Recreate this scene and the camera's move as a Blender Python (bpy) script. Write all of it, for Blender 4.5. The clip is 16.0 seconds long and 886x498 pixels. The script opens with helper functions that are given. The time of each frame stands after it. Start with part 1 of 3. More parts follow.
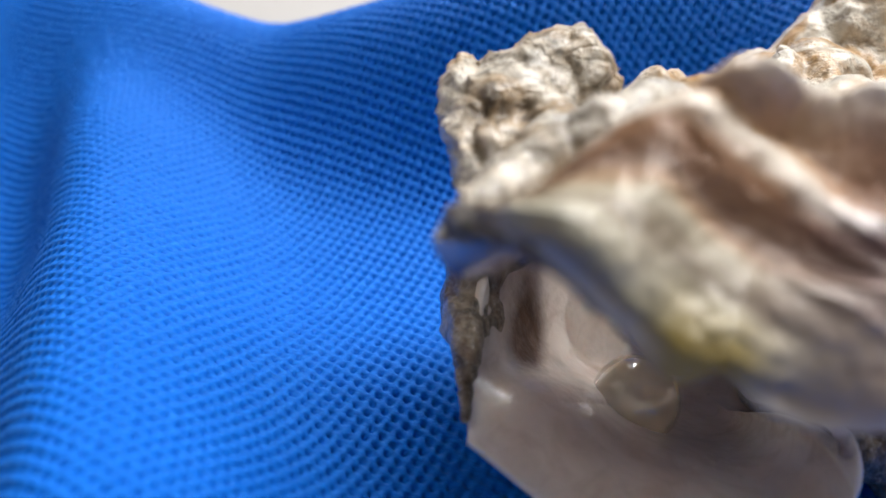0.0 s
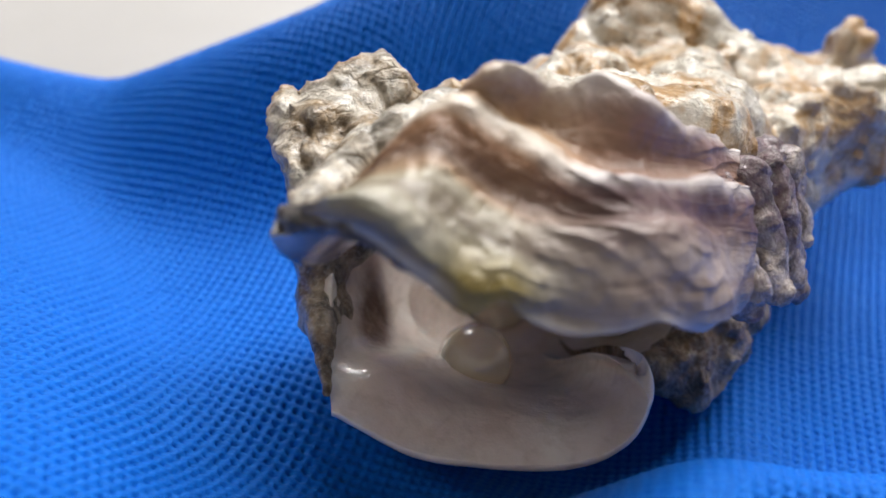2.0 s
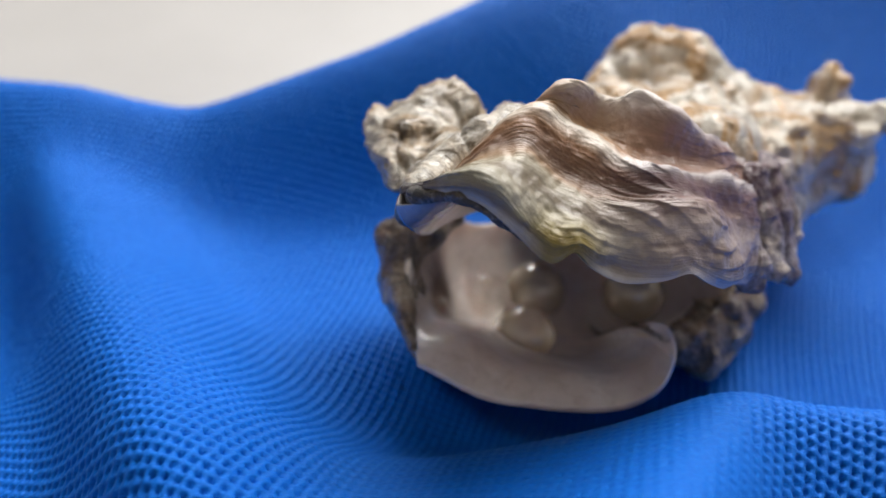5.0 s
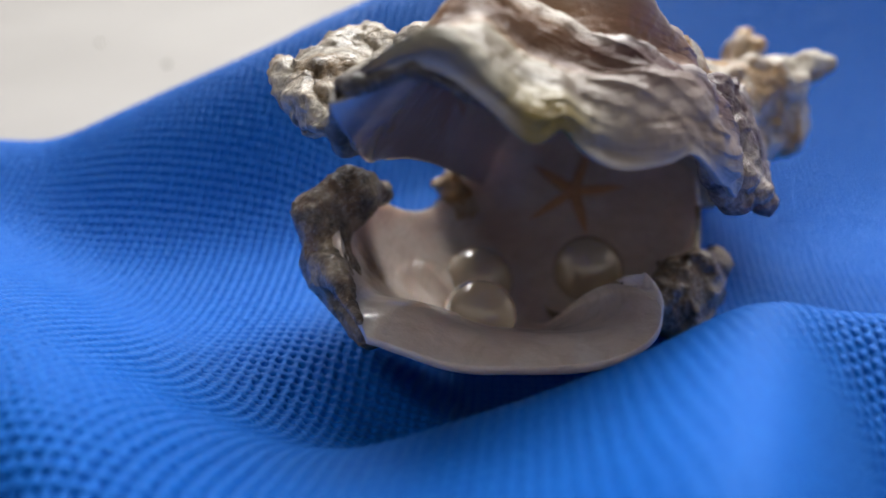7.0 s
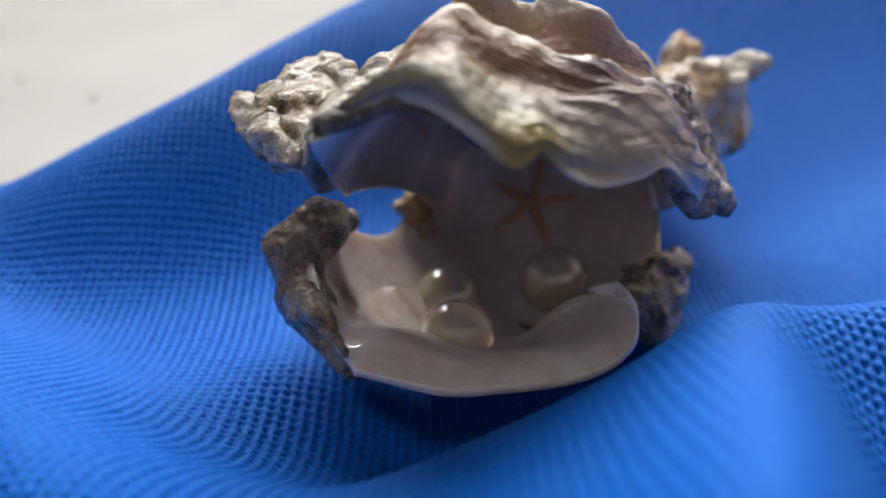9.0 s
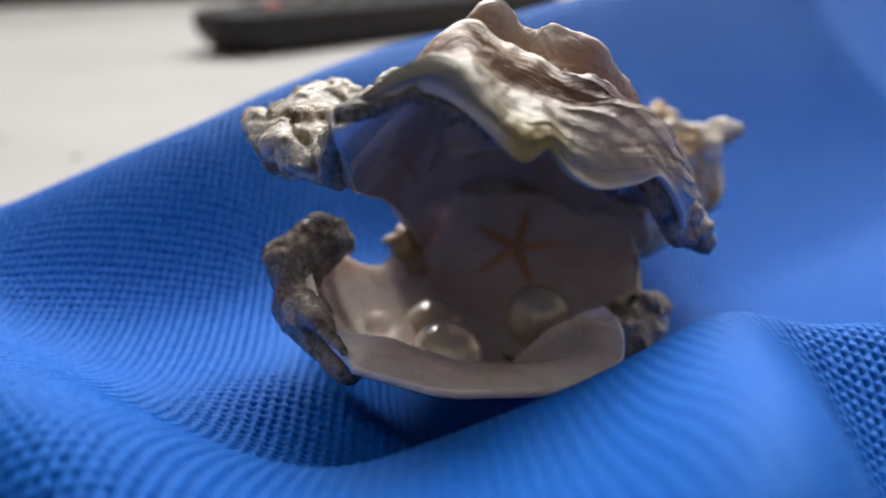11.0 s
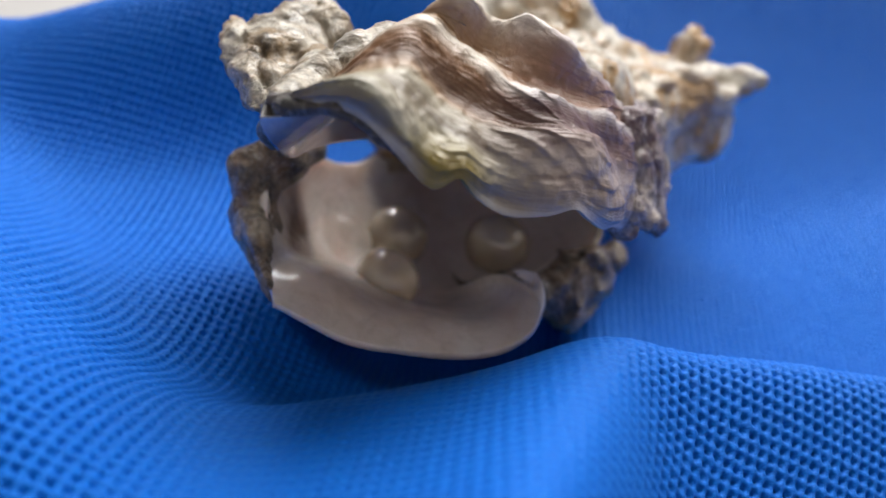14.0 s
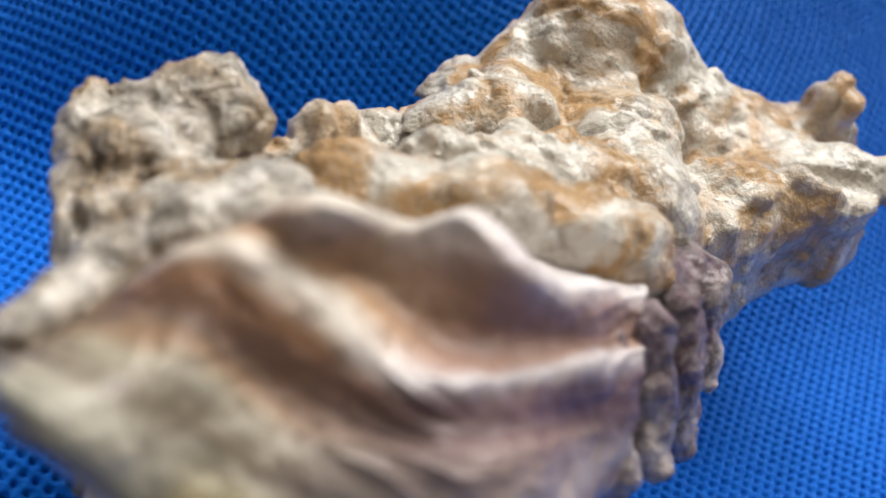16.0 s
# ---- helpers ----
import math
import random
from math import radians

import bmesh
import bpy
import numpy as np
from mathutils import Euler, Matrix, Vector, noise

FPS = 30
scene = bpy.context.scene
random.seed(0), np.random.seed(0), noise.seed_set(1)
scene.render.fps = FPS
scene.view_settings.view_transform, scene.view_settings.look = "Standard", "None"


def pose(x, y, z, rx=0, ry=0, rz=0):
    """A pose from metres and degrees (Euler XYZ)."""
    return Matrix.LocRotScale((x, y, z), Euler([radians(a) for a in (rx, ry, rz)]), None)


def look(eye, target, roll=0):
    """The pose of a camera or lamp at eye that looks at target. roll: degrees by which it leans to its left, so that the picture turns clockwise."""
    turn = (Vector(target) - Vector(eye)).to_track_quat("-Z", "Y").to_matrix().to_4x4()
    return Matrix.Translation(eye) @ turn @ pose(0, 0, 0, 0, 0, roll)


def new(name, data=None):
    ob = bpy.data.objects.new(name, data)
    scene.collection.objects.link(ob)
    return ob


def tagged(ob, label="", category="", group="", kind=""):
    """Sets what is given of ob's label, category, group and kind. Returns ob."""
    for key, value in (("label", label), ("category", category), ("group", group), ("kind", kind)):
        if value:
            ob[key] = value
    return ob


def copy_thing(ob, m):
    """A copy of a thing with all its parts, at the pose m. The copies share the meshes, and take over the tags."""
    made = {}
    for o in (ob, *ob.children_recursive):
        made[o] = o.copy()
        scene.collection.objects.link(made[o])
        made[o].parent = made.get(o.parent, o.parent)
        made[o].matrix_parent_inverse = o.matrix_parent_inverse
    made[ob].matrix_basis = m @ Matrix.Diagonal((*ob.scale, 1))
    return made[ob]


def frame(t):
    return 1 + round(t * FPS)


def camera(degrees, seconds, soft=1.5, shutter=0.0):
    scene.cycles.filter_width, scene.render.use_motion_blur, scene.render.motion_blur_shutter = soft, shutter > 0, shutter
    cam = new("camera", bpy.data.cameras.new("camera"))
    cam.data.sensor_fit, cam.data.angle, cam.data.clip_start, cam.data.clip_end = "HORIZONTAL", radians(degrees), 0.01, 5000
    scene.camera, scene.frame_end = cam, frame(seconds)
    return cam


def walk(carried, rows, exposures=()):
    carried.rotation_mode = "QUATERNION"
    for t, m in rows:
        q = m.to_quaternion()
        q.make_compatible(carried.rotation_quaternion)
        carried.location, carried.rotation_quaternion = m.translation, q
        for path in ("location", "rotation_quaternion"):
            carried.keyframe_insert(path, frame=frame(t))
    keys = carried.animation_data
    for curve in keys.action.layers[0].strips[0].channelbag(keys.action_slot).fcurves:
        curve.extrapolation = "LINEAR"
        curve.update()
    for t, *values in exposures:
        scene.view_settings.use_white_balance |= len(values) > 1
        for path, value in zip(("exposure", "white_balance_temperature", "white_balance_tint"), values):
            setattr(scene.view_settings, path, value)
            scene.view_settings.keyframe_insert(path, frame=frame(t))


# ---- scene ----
from mathutils.bvhtree import BVHTree

# ---------- camera and its path ----------
cam = camera(54.3, 16.0)
cam.data.dof.use_dof = True
cam.data.dof.focus_distance = 0.088
cam.data.dof.aperture_fstop = 17.0
PATH = [
    (0, (0.01000, 0.03000, 0.08800), (-0.00200, 0.10588, 0.02398), -1.20),
    (0.5, (0.00562, 0.01946, 0.08501), (-0.00171, 0.09968, 0.02576), -3.19),
    (1, (0.00857, 0.01464, 0.08015), (0.00390, 0.09889, 0.02648), -4.59),
    (1.5, (0.00648, 0.01412, 0.08029), (0.00650, 0.09903, 0.02746), -4.50),
    (2, (0.01426, 0.01745, 0.09385), (0.01693, 0.09602, 0.03206), -2.30),
    (2.5, (0.01335, 0.00858, 0.09042), (0.01956, 0.09288, 0.03699), 0.40),
    (3, (0.01896, 0.00505, 0.08879), (0.02245, 0.09172, 0.03903), -3.96),
    (3.5, (0.01414, 0.00459, 0.09845), (0.01750, 0.08815, 0.04361), -2.84),
    (4, (0.00715, 0.00417, 0.09830), (0.01251, 0.08858, 0.04495), -1.11),
    (4.5, (0.00255, 0.00549, 0.10714), (0.00759, 0.08819, 0.05114), -1.24),
    (5, (0.00323, -0.00338, 0.10000), (0.00808, 0.07877, 0.04318), -0.84),
    (7.5, (-0.00805, 0.00450, 0.07383), (0.01488, 0.09189, 0.03095), -3.75),
    (8, (-0.01170, 0.00235, 0.07405), (0.01275, 0.08970, 0.03195), -4.74),
    (8.5, (-0.01037, 0.00502, 0.07641), (0.01599, 0.09090, 0.03249), -4.26),
    (9, (-0.00754, 0.00513, 0.07689), (0.01948, 0.09027, 0.03193), -4.68),
    (11.5, (-0.01517, -0.00146, 0.06906), (0.01823, 0.08677, 0.03588), -0.26),
    (12, (-0.01540, -0.00184, 0.07323), (0.01675, 0.08571, 0.03716), 0.77),
    (12.5, (-0.01124, -0.00127, 0.07586), (0.02027, 0.08179, 0.02994), 5.15),
    (13, (-0.00776, -0.00304, 0.08197), (0.02217, 0.08036, 0.03561), 5.94),
    (13.5, (-0.00357, -0.00062, 0.08803), (0.02256, 0.07847, 0.03269), 8.16),
    (14, (0.00070, 0.00101, 0.09169), (0.02397, 0.07884, 0.03336), 9.09),
    (14.5, (0.00052, 0.00223, 0.09603), (0.02206, 0.07899, 0.03567), 10.03),
    (15, (0.00701, 0.01247, 0.10140), (0.02350, 0.08638, 0.03609), 10.70),
    (15.5, (0.01836, 0.02919, 0.09997), (0.03057, 0.09978, 0.03020), 11.95),
    (16, (0.02479, 0.04559, 0.09711), (0.03309, 0.11308, 0.02378), 12.08),
]
walk(cam, [(t, look(eye, target, roll)) for t, eye, target, roll in PATH],
     exposures=((0, 0.12), (2.5, 0.0), (5, -0.1), (8.5, -0.15), (13, -0.15), (15, 0.05), (16, -0.15)))

# ---------- light ----------
world = bpy.data.worlds.new("sky")
scene.world = world
world.use_nodes = True
wn = world.node_tree.nodes
sky = wn.new("ShaderNodeTexSky")
sky.sky_type = "NISHITA"
sky.sun_disc = False
sky.sun_elevation, sky.sun_rotation = radians(35), radians(-30)
wn["Background"].inputs["Strength"].default_value = 0.1
world.node_tree.links.new(sky.outputs[0], wn["Background"].inputs["Color"])

lamp = bpy.data.lights.new("window_light", "AREA")
lamp.shape, lamp.size, lamp.size_y, lamp.energy = "RECTANGLE", 1.8, 1.0, 85.0
lamp.color = (1.0, 0.985, 0.965)
window_light = new("window_light", lamp)
window_light.matrix_world = look((0.55, 1.12, 1.28), (0.04, 0.1, 0.1))
scene.view_settings.exposure = 0.0

# ---------- materials ----------


def material(name, rough=0.6, base=(0.5, 0.5, 0.5)):
    m = bpy.data.materials.new(name)
    m.use_nodes = True
    p = m.node_tree.nodes["Principled BSDF"]
    p.inputs["Roughness"].default_value = rough
    p.inputs["Base Color"].default_value = (*base, 1)
    return m, m.node_tree.nodes, m.node_tree.links, p


def put(nodes, kind, **values):
    n = nodes.new(kind)
    for key, value in values.items():
        n.inputs[key.replace("_", " ")].default_value = value
    return n


def noise_node(nodes, links, coords, scale, detail=6.0, rough=0.6, warp=0.0):
    n = put(nodes, "ShaderNodeTexNoise", Scale=scale, Detail=detail, Roughness=rough, Distortion=warp)
    links.new(coords, n.inputs["Vector"])
    return n.outputs["Fac"]


def ramp(nodes, links, source, stops):
    n = nodes.new("ShaderNodeValToRGB")
    while len(n.color_ramp.elements) < len(stops):
        n.color_ramp.elements.new(0.5)
    for e, (at, col) in zip(n.color_ramp.elements, stops):
        e.position = at
        e.color = (*col, 1) if len(col) == 3 else col
    links.new(source, n.inputs["Fac"])
    return n.outputs["Color"]


def mix(nodes, links, fac, a, b):
    n = nodes.new("ShaderNodeMix")
    n.data_type = "RGBA"
    for value, slot in ((fac, 0), (a, 6), (b, 7)):
        if isinstance(value, (int, float)):
            n.inputs[slot].default_value = value
        elif isinstance(value, tuple):
            n.inputs[slot].default_value = (*value, 1)
        else:
            links.new(value, n.inputs[slot])
    return n.outputs[2]


def maths(nodes, links, op, a, b=0.0, c=0.0):
    n = nodes.new("ShaderNodeMath")
    n.operation = op
    for slot, value in enumerate((a, b, c)):
        if isinstance(value, (int, float)):
            n.inputs[slot].default_value = value
        else:
            links.new(value, n.inputs[slot])
    return n.outputs[0]


def bump(nodes, links, height, p, strength=0.5, distance=0.0005):
    n = put(nodes, "ShaderNodeBump", Strength=strength, Distance=distance)
    links.new(height, n.inputs["Height"])
    links.new(n.outputs[0], p.inputs["Normal"])


def crust(name, light, tan, dark, tan_at=0.5, dark_at=0.33, bubbles=0.0):
    """Chalky, pitted and cracked outside of an oyster."""
    m, n, l, p = material(name, 0.5)
    c = n.new("ShaderNodeTexCoord").outputs["Object"]
    big = noise_node(n, l, c, 110, 4, 0.6, 0.6)
    mid = noise_node(n, l, c, 420, 6, 0.65, 0.3)
    fine = noise_node(n, l, c, 1900, 5, 0.7)
    vein = maths(n, l, "ABSOLUTE", maths(n, l, "SUBTRACT", noise_node(n, l, c, 130, 3, 0.55, 0.8), 0.5))
    col = mix(n, l, ramp(n, l, big, ((tan_at - 0.05, (0, 0, 0)), (tan_at + 0.08, (1, 1, 1)))), light, tan)
    col = mix(n, l, ramp(n, l, mid, ((dark_at - 0.1, (0.85, 0.85, 0.85)), (dark_at + 0.12, (0, 0, 0)))), col, dark)
    col = mix(n, l, maths(n, l, "MULTIPLY", ramp(n, l, fine, ((0.5, (0, 0, 0)), (0.75, (1, 1, 1)))), 0.35), col, (0.75, 0.72, 0.66))
    l.new(col, p.inputs["Base Color"])
    l.new(ramp(n, l, mid, ((0.35, (0.62, 0.62, 0.62)), (0.65, (0.26, 0.26, 0.26)))), p.inputs["Roughness"])
    p.inputs["Coat Weight"].default_value = 0.4
    p.inputs["Coat Roughness"].default_value = 0.2
    groove = ramp(n, l, vein, ((0.0, (0, 0, 0)), (0.05, (1, 1, 1))))
    height = maths(n, l, "ADD", maths(n, l, "MULTIPLY", mid, 1.2), maths(n, l, "MULTIPLY", fine, 0.5))
    height = maths(n, l, "ADD", height, maths(n, l, "MULTIPLY", groove, 0.3 * (1 - bubbles)))
    cell = put(n, "ShaderNodeTexVoronoi", Scale=620.0, Randomness=1.0)
    warp = n.new("ShaderNodeVectorMath")
    warp.operation = "MULTIPLY_ADD"
    shift = put(n, "ShaderNodeTexNoise", Scale=500.0, Detail=3.0)
    l.new(c, shift.inputs["Vector"])
    l.new(shift.outputs["Color"], warp.inputs[0])
    warp.inputs[1].default_value = (0.0016, 0.0016, 0.0016)
    l.new(c, warp.inputs[2])
    l.new(warp.outputs[0], cell.inputs["Vector"])
    height = maths(n, l, "ADD", height, maths(n, l, "MULTIPLY", cell.outputs["Distance"], -0.32 * bubbles))
    bump(n, l, height, p, 0.9, 0.0012)
    return m


CRUST = crust("chalky_shell", (0.66, 0.61, 0.52), (0.44, 0.25, 0.085), (0.12, 0.075, 0.035), 0.5, 0.38, 1.0)
CRUST_STONE = crust("stony_shell", (0.62, 0.56, 0.47), (0.38, 0.27, 0.16), (0.06, 0.042, 0.026), 0.53, 0.45)
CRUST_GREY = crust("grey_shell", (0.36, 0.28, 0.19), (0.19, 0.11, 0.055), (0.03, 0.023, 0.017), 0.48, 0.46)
CRUST_DARK = crust("dark_edge", (0.1, 0.095, 0.09), (0.06, 0.045, 0.035), (0.02, 0.02, 0.022), 0.46, 0.42)
CRUST_PURPLE = crust("purple_shell", (0.52, 0.44, 0.4), (0.17, 0.1, 0.115), (0.03, 0.018, 0.028), 0.47, 0.46, 0.4)

NACRE, n, l, p = material("nacre", 0.28)
c = n.new("ShaderNodeTexCoord").outputs["Object"]
big = noise_node(n, l, c, 70, 4, 0.5, 0.5)
col = ramp(n, l, big, ((0.3, (0.56, 0.43, 0.36)), (0.45, (0.68, 0.57, 0.5)), (0.7, (0.75, 0.67, 0.61))))
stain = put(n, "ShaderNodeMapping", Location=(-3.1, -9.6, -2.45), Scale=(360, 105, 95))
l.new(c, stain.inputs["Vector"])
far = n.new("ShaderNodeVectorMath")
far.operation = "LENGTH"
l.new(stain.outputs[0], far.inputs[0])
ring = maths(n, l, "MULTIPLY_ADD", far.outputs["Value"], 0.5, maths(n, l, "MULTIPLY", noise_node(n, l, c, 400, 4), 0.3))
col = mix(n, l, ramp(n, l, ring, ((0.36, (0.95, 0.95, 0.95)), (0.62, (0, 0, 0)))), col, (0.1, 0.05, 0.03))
growth = put(n, "ShaderNodeMapping", Scale=(300, 300, 900))
l.new(c, growth.inputs["Vector"])
veil = noise_node(n, l, growth.outputs[0], 1.0, 5, 0.6, 0.8)
col = mix(n, l, maths(n, l, "MULTIPLY", ramp(n, l, veil, ((0.46, (0, 0, 0)), (0.7, (1, 1, 1)))), 0.38), col, (0.4, 0.29, 0.22))
l.new(col, p.inputs["Base Color"])
p.inputs["Subsurface Weight"].default_value = 0.45
p.inputs["Subsurface Radius"].default_value = (1.0, 0.75, 0.65)
p.inputs["Subsurface Scale"].default_value = 0.005
p.inputs["Coat Weight"].default_value = 0.7
p.inputs["Coat Roughness"].default_value = 0.07
bump(n, l, noise_node(n, l, c, 260, 4), p, 0.4, 0.001)

# Valve underside: shade and the cloth's blue reflection are put into this base colour.
NACRE_SHADED, n, l, p = material("shaded_blue_nacre", 0.2)
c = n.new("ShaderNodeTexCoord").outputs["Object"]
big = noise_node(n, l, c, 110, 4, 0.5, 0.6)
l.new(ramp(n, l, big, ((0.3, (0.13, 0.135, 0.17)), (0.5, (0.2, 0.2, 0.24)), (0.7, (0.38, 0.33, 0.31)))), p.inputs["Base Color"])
p.inputs["Coat Weight"].default_value = 1.0
p.inputs["Coat IOR"].default_value = 2.5
p.inputs["Coat Roughness"].default_value = 0.08
bump(n, l, noise_node(n, l, c, 220, 4), p, 0.3, 0.001)

VALVE, n, l, p = material("layered_shell", 0.36)
c = n.new("ShaderNodeTexCoord")
obj, uv = c.outputs["Object"], c.outputs["UV"]
sep = n.new("ShaderNodeSeparateXYZ")
l.new(uv, sep.inputs[0])
wob = maths(n, l, "MULTIPLY_ADD", noise_node(n, l, obj, 160, 4, 0.6), 0.09, -0.045)
v = maths(n, l, "ADD", sep.outputs["Y"], wob)
col = ramp(n, l, v, ((0.0, (0.3, 0.29, 0.29)), (0.03, (0.34, 0.32, 0.28)), (0.06, (0.15, 0.12, 0.085)), (0.1, (0.19, 0.18, 0.135)), (0.145, (0.36, 0.33, 0.26)), (0.185, (0.13, 0.1, 0.065)), (0.23, (0.33, 0.29, 0.215)), (0.27, (0.27, 0.165, 0.09)), (0.33, (0.15, 0.08, 0.05)),
                     (0.4, (0.23, 0.11, 0.05)), (0.45, (0.56, 0.5, 0.42)), (0.51, (0.37, 0.21, 0.1)), (0.6, (0.33, 0.22, 0.15)), (0.66, (0.6, 0.54, 0.46)), (0.8, (0.52, 0.47, 0.41))))
right = ramp(n, l, maths(n, l, "ADD", sep.outputs["X"], wob), ((0.48, (0, 0, 0)), (0.72, (1, 1, 1))))
purple = ramp(n, l, v, ((0.0, (0.4, 0.37, 0.39)), (0.05, (0.33, 0.28, 0.26)), (0.12, (0.19, 0.13, 0.125)), (0.17, (0.32, 0.26, 0.25)), (0.22, (0.18, 0.12, 0.12)), (0.31, (0.105, 0.055, 0.06)), (0.4, (0.075, 0.04, 0.058)), (0.46, (0.45, 0.41, 0.42)),
                        (0.52, (0.27, 0.14, 0.1)), (0.62, (0.23, 0.13, 0.12)), (0.68, (0.54, 0.5, 0.51)), (0.8, (0.48, 0.42, 0.39))))
col = mix(n, l, maths(n, l, "MULTIPLY", right, 0.85), col, purple)
olive = maths(n, l, "MULTIPLY", ramp(n, l, maths(n, l, "ADD", sep.outputs["X"], wob), ((0.34, (0, 0, 0)), (0.4, (1, 1, 1)), (0.5, (1, 1, 1)), (0.58, (0, 0, 0)))), ramp(n, l, v, ((0.11, (1, 1, 1)), (0.17, (0, 0, 0)))))
col = mix(n, l, maths(n, l, "MULTIPLY", olive, 0.95), col, (0.2, 0.145, 0.02))
streak = put(n, "ShaderNodeMapping", Scale=(2.5, 26, 1))
l.new(uv, streak.inputs["Vector"])
lines = noise_node(n, l, streak.outputs[0], 1.0, 6, 0.65, 0.9)
col = mix(n, l, maths(n, l, "MULTIPLY", ramp(n, l, lines, ((0.48, (0, 0, 0)), (0.75, (1, 1, 1)))), 0.2), col, (0.68, 0.64, 0.56))
col = mix(n, l, maths(n, l, "MULTIPLY", ramp(n, l, lines, ((0.32, (1, 1, 1)), (0.47, (0, 0, 0)))), 0.42), col, (0.12, 0.075, 0.05))
side = ramp(n, l, maths(n, l, "ADD", sep.outputs["X"], wob), ((0.04, (0.805, 0.805, 0.805)), (0.13, (0, 0, 0))))
col = mix(n, l, side, col, (0.3, 0.22, 0.14))
roll = maths(n, l, "MULTIPLY", ramp(n, l, maths(n, l, "ADD", sep.outputs["X"], wob), ((0.06, (1, 1, 1)), (0.12, (0, 0, 0)))), ramp(n, l, v, ((0.15, (1, 1, 1)), (0.24, (0, 0, 0)))))
col = mix(n, l, maths(n, l, "MULTIPLY", roll, 0.85), col, (0.07, 0.07, 0.085))
grain = noise_node(n, l, obj, 900, 5, 0.7)
col = mix(n, l, maths(n, l, "MULTIPLY", ramp(n, l, grain, ((0.35, (1, 1, 1)), (0.5, (0, 0, 0)))), 0.15), col, (0.16, 0.11, 0.08))
l.new(col, p.inputs["Base Color"])
fine = noise_node(n, l, obj, 1500, 5, 0.7)
bump(n, l, maths(n, l, "ADD", maths(n, l, "MULTIPLY", lines, 0.6), maths(n, l, "MULTIPLY", fine, 0.3)), p, 0.6, 0.0006)

CLOTH, n, l, p = material("blue_mesh_cloth", 0.46)
c = n.new("ShaderNodeTexCoord").outputs["Object"]
fib = put(n, "ShaderNodeMapping", Rotation=(0, 0, 0.21), Scale=(1500, 7000, 3000))
l.new(c, fib.inputs["Vector"])
fibre = noise_node(n, l, fib.outputs[0], 1.0, 4, 0.7)
soft = noise_node(n, l, c, 40, 3)
col = ramp(n, l, fibre, ((0.3, (0.0, 0.051, 0.33)), (0.55, (0.0, 0.096, 0.46)), (0.8, (0.002, 0.182, 0.64))))
col = mix(n, l, maths(n, l, "MULTIPLY", soft, 0.3), col, (0.0, 0.078, 0.47))
l.new(col, p.inputs["Base Color"])
l.new(ramp(n, l, fibre, ((0.3, (0.65, 0.65, 0.65)), (0.75, (0.45, 0.45, 0.45)))), p.inputs["Roughness"])
p.inputs["Sheen Weight"].default_value = 0.1
p.inputs["Sheen Roughness"].default_value = 0.5
p.inputs["Specular IOR Level"].default_value = 0.38
p.inputs["Specular Tint"].default_value = (0.15, 0.55, 1.0, 1)
p.inputs["Sheen Tint"].default_value = (0.16, 0.55, 1.0, 1)
bump(n, l, fibre, p, 0.5, 0.0002)

PEARL, n, l, p = material("pearl", 0.1)
c = n.new("ShaderNodeTexCoord").outputs["Object"]
l.new(ramp(n, l, noise_node(n, l, c, 180, 3), ((0.35, (0.7, 0.57, 0.4)), (0.65, (0.78, 0.68, 0.55)))), p.inputs["Base Color"])
p.inputs["Transmission Weight"].default_value = 0.55
p.inputs["IOR"].default_value = 1.42
p.inputs["Coat Weight"].default_value = 1.0
p.inputs["Coat IOR"].default_value = 2.0
p.inputs["Coat Roughness"].default_value = 0.09

CLEAR, n, l, p = material("clear_bead", 0.06, (0.9, 0.86, 0.82))
p.inputs["Transmission Weight"].default_value = 1.0
p.inputs["IOR"].default_value = 1.12
p.inputs["Coat Weight"].default_value = 0.2

STAR, n, l, p = material("dried_starfish", 0.7)
c = n.new("ShaderNodeTexCoord").outputs["Object"]
g = noise_node(n, l, c, 2200, 4)
l.new(ramp(n, l, g, ((0.35, (0.52, 0.25, 0.12)), (0.65, (0.66, 0.4, 0.22)))), p.inputs["Base Color"])
bump(n, l, g, p, 0.8, 0.0004)

TABLE, n, l, p = material("white_laminate", 0.36)
c = n.new("ShaderNodeTexCoord").outputs["Object"]
l.new(ramp(n, l, noise_node(n, l, c, 9, 4), ((0.3, (0.34, 0.327, 0.315)), (0.7, (0.4, 0.387, 0.374)))), p.inputs["Base Color"])
bump(n, l, noise_node(n, l, c, 300, 2), p, 0.05, 0.0005)

SPECK, *_ = material("crumb", 0.8, (0.12, 0.09, 0.06))
BLACK, n, l, p = material("black_plastic", 0.5)
c = n.new("ShaderNodeTexCoord").outputs["Object"]
l.new(ramp(n, l, noise_node(n, l, c, 60, 3), ((0.3, (0.012, 0.012, 0.013)), (0.7, (0.03, 0.028, 0.027)))), p.inputs["Base Color"])
p.inputs["Specular IOR Level"].default_value = 0.2
GREY, n, l, p = material("dark_grey_plastic", 0.5)
c = n.new("ShaderNodeTexCoord").outputs["Object"]
l.new(ramp(n, l, noise_node(n, l, c, 90, 3), ((0.3, (0.022, 0.022, 0.023)), (0.7, (0.035, 0.034, 0.033)))), p.inputs["Base Color"])
p.inputs["Specular IOR Level"].default_value = 0.2
RED, *_ = material("red_rubber", 0.45, (0.5, 0.03, 0.025))
LEATHER, n, l, p = material("brown_leather", 0.5)
c = n.new("ShaderNodeTexCoord").outputs["Object"]
g = noise_node(n, l, c, 400, 5)
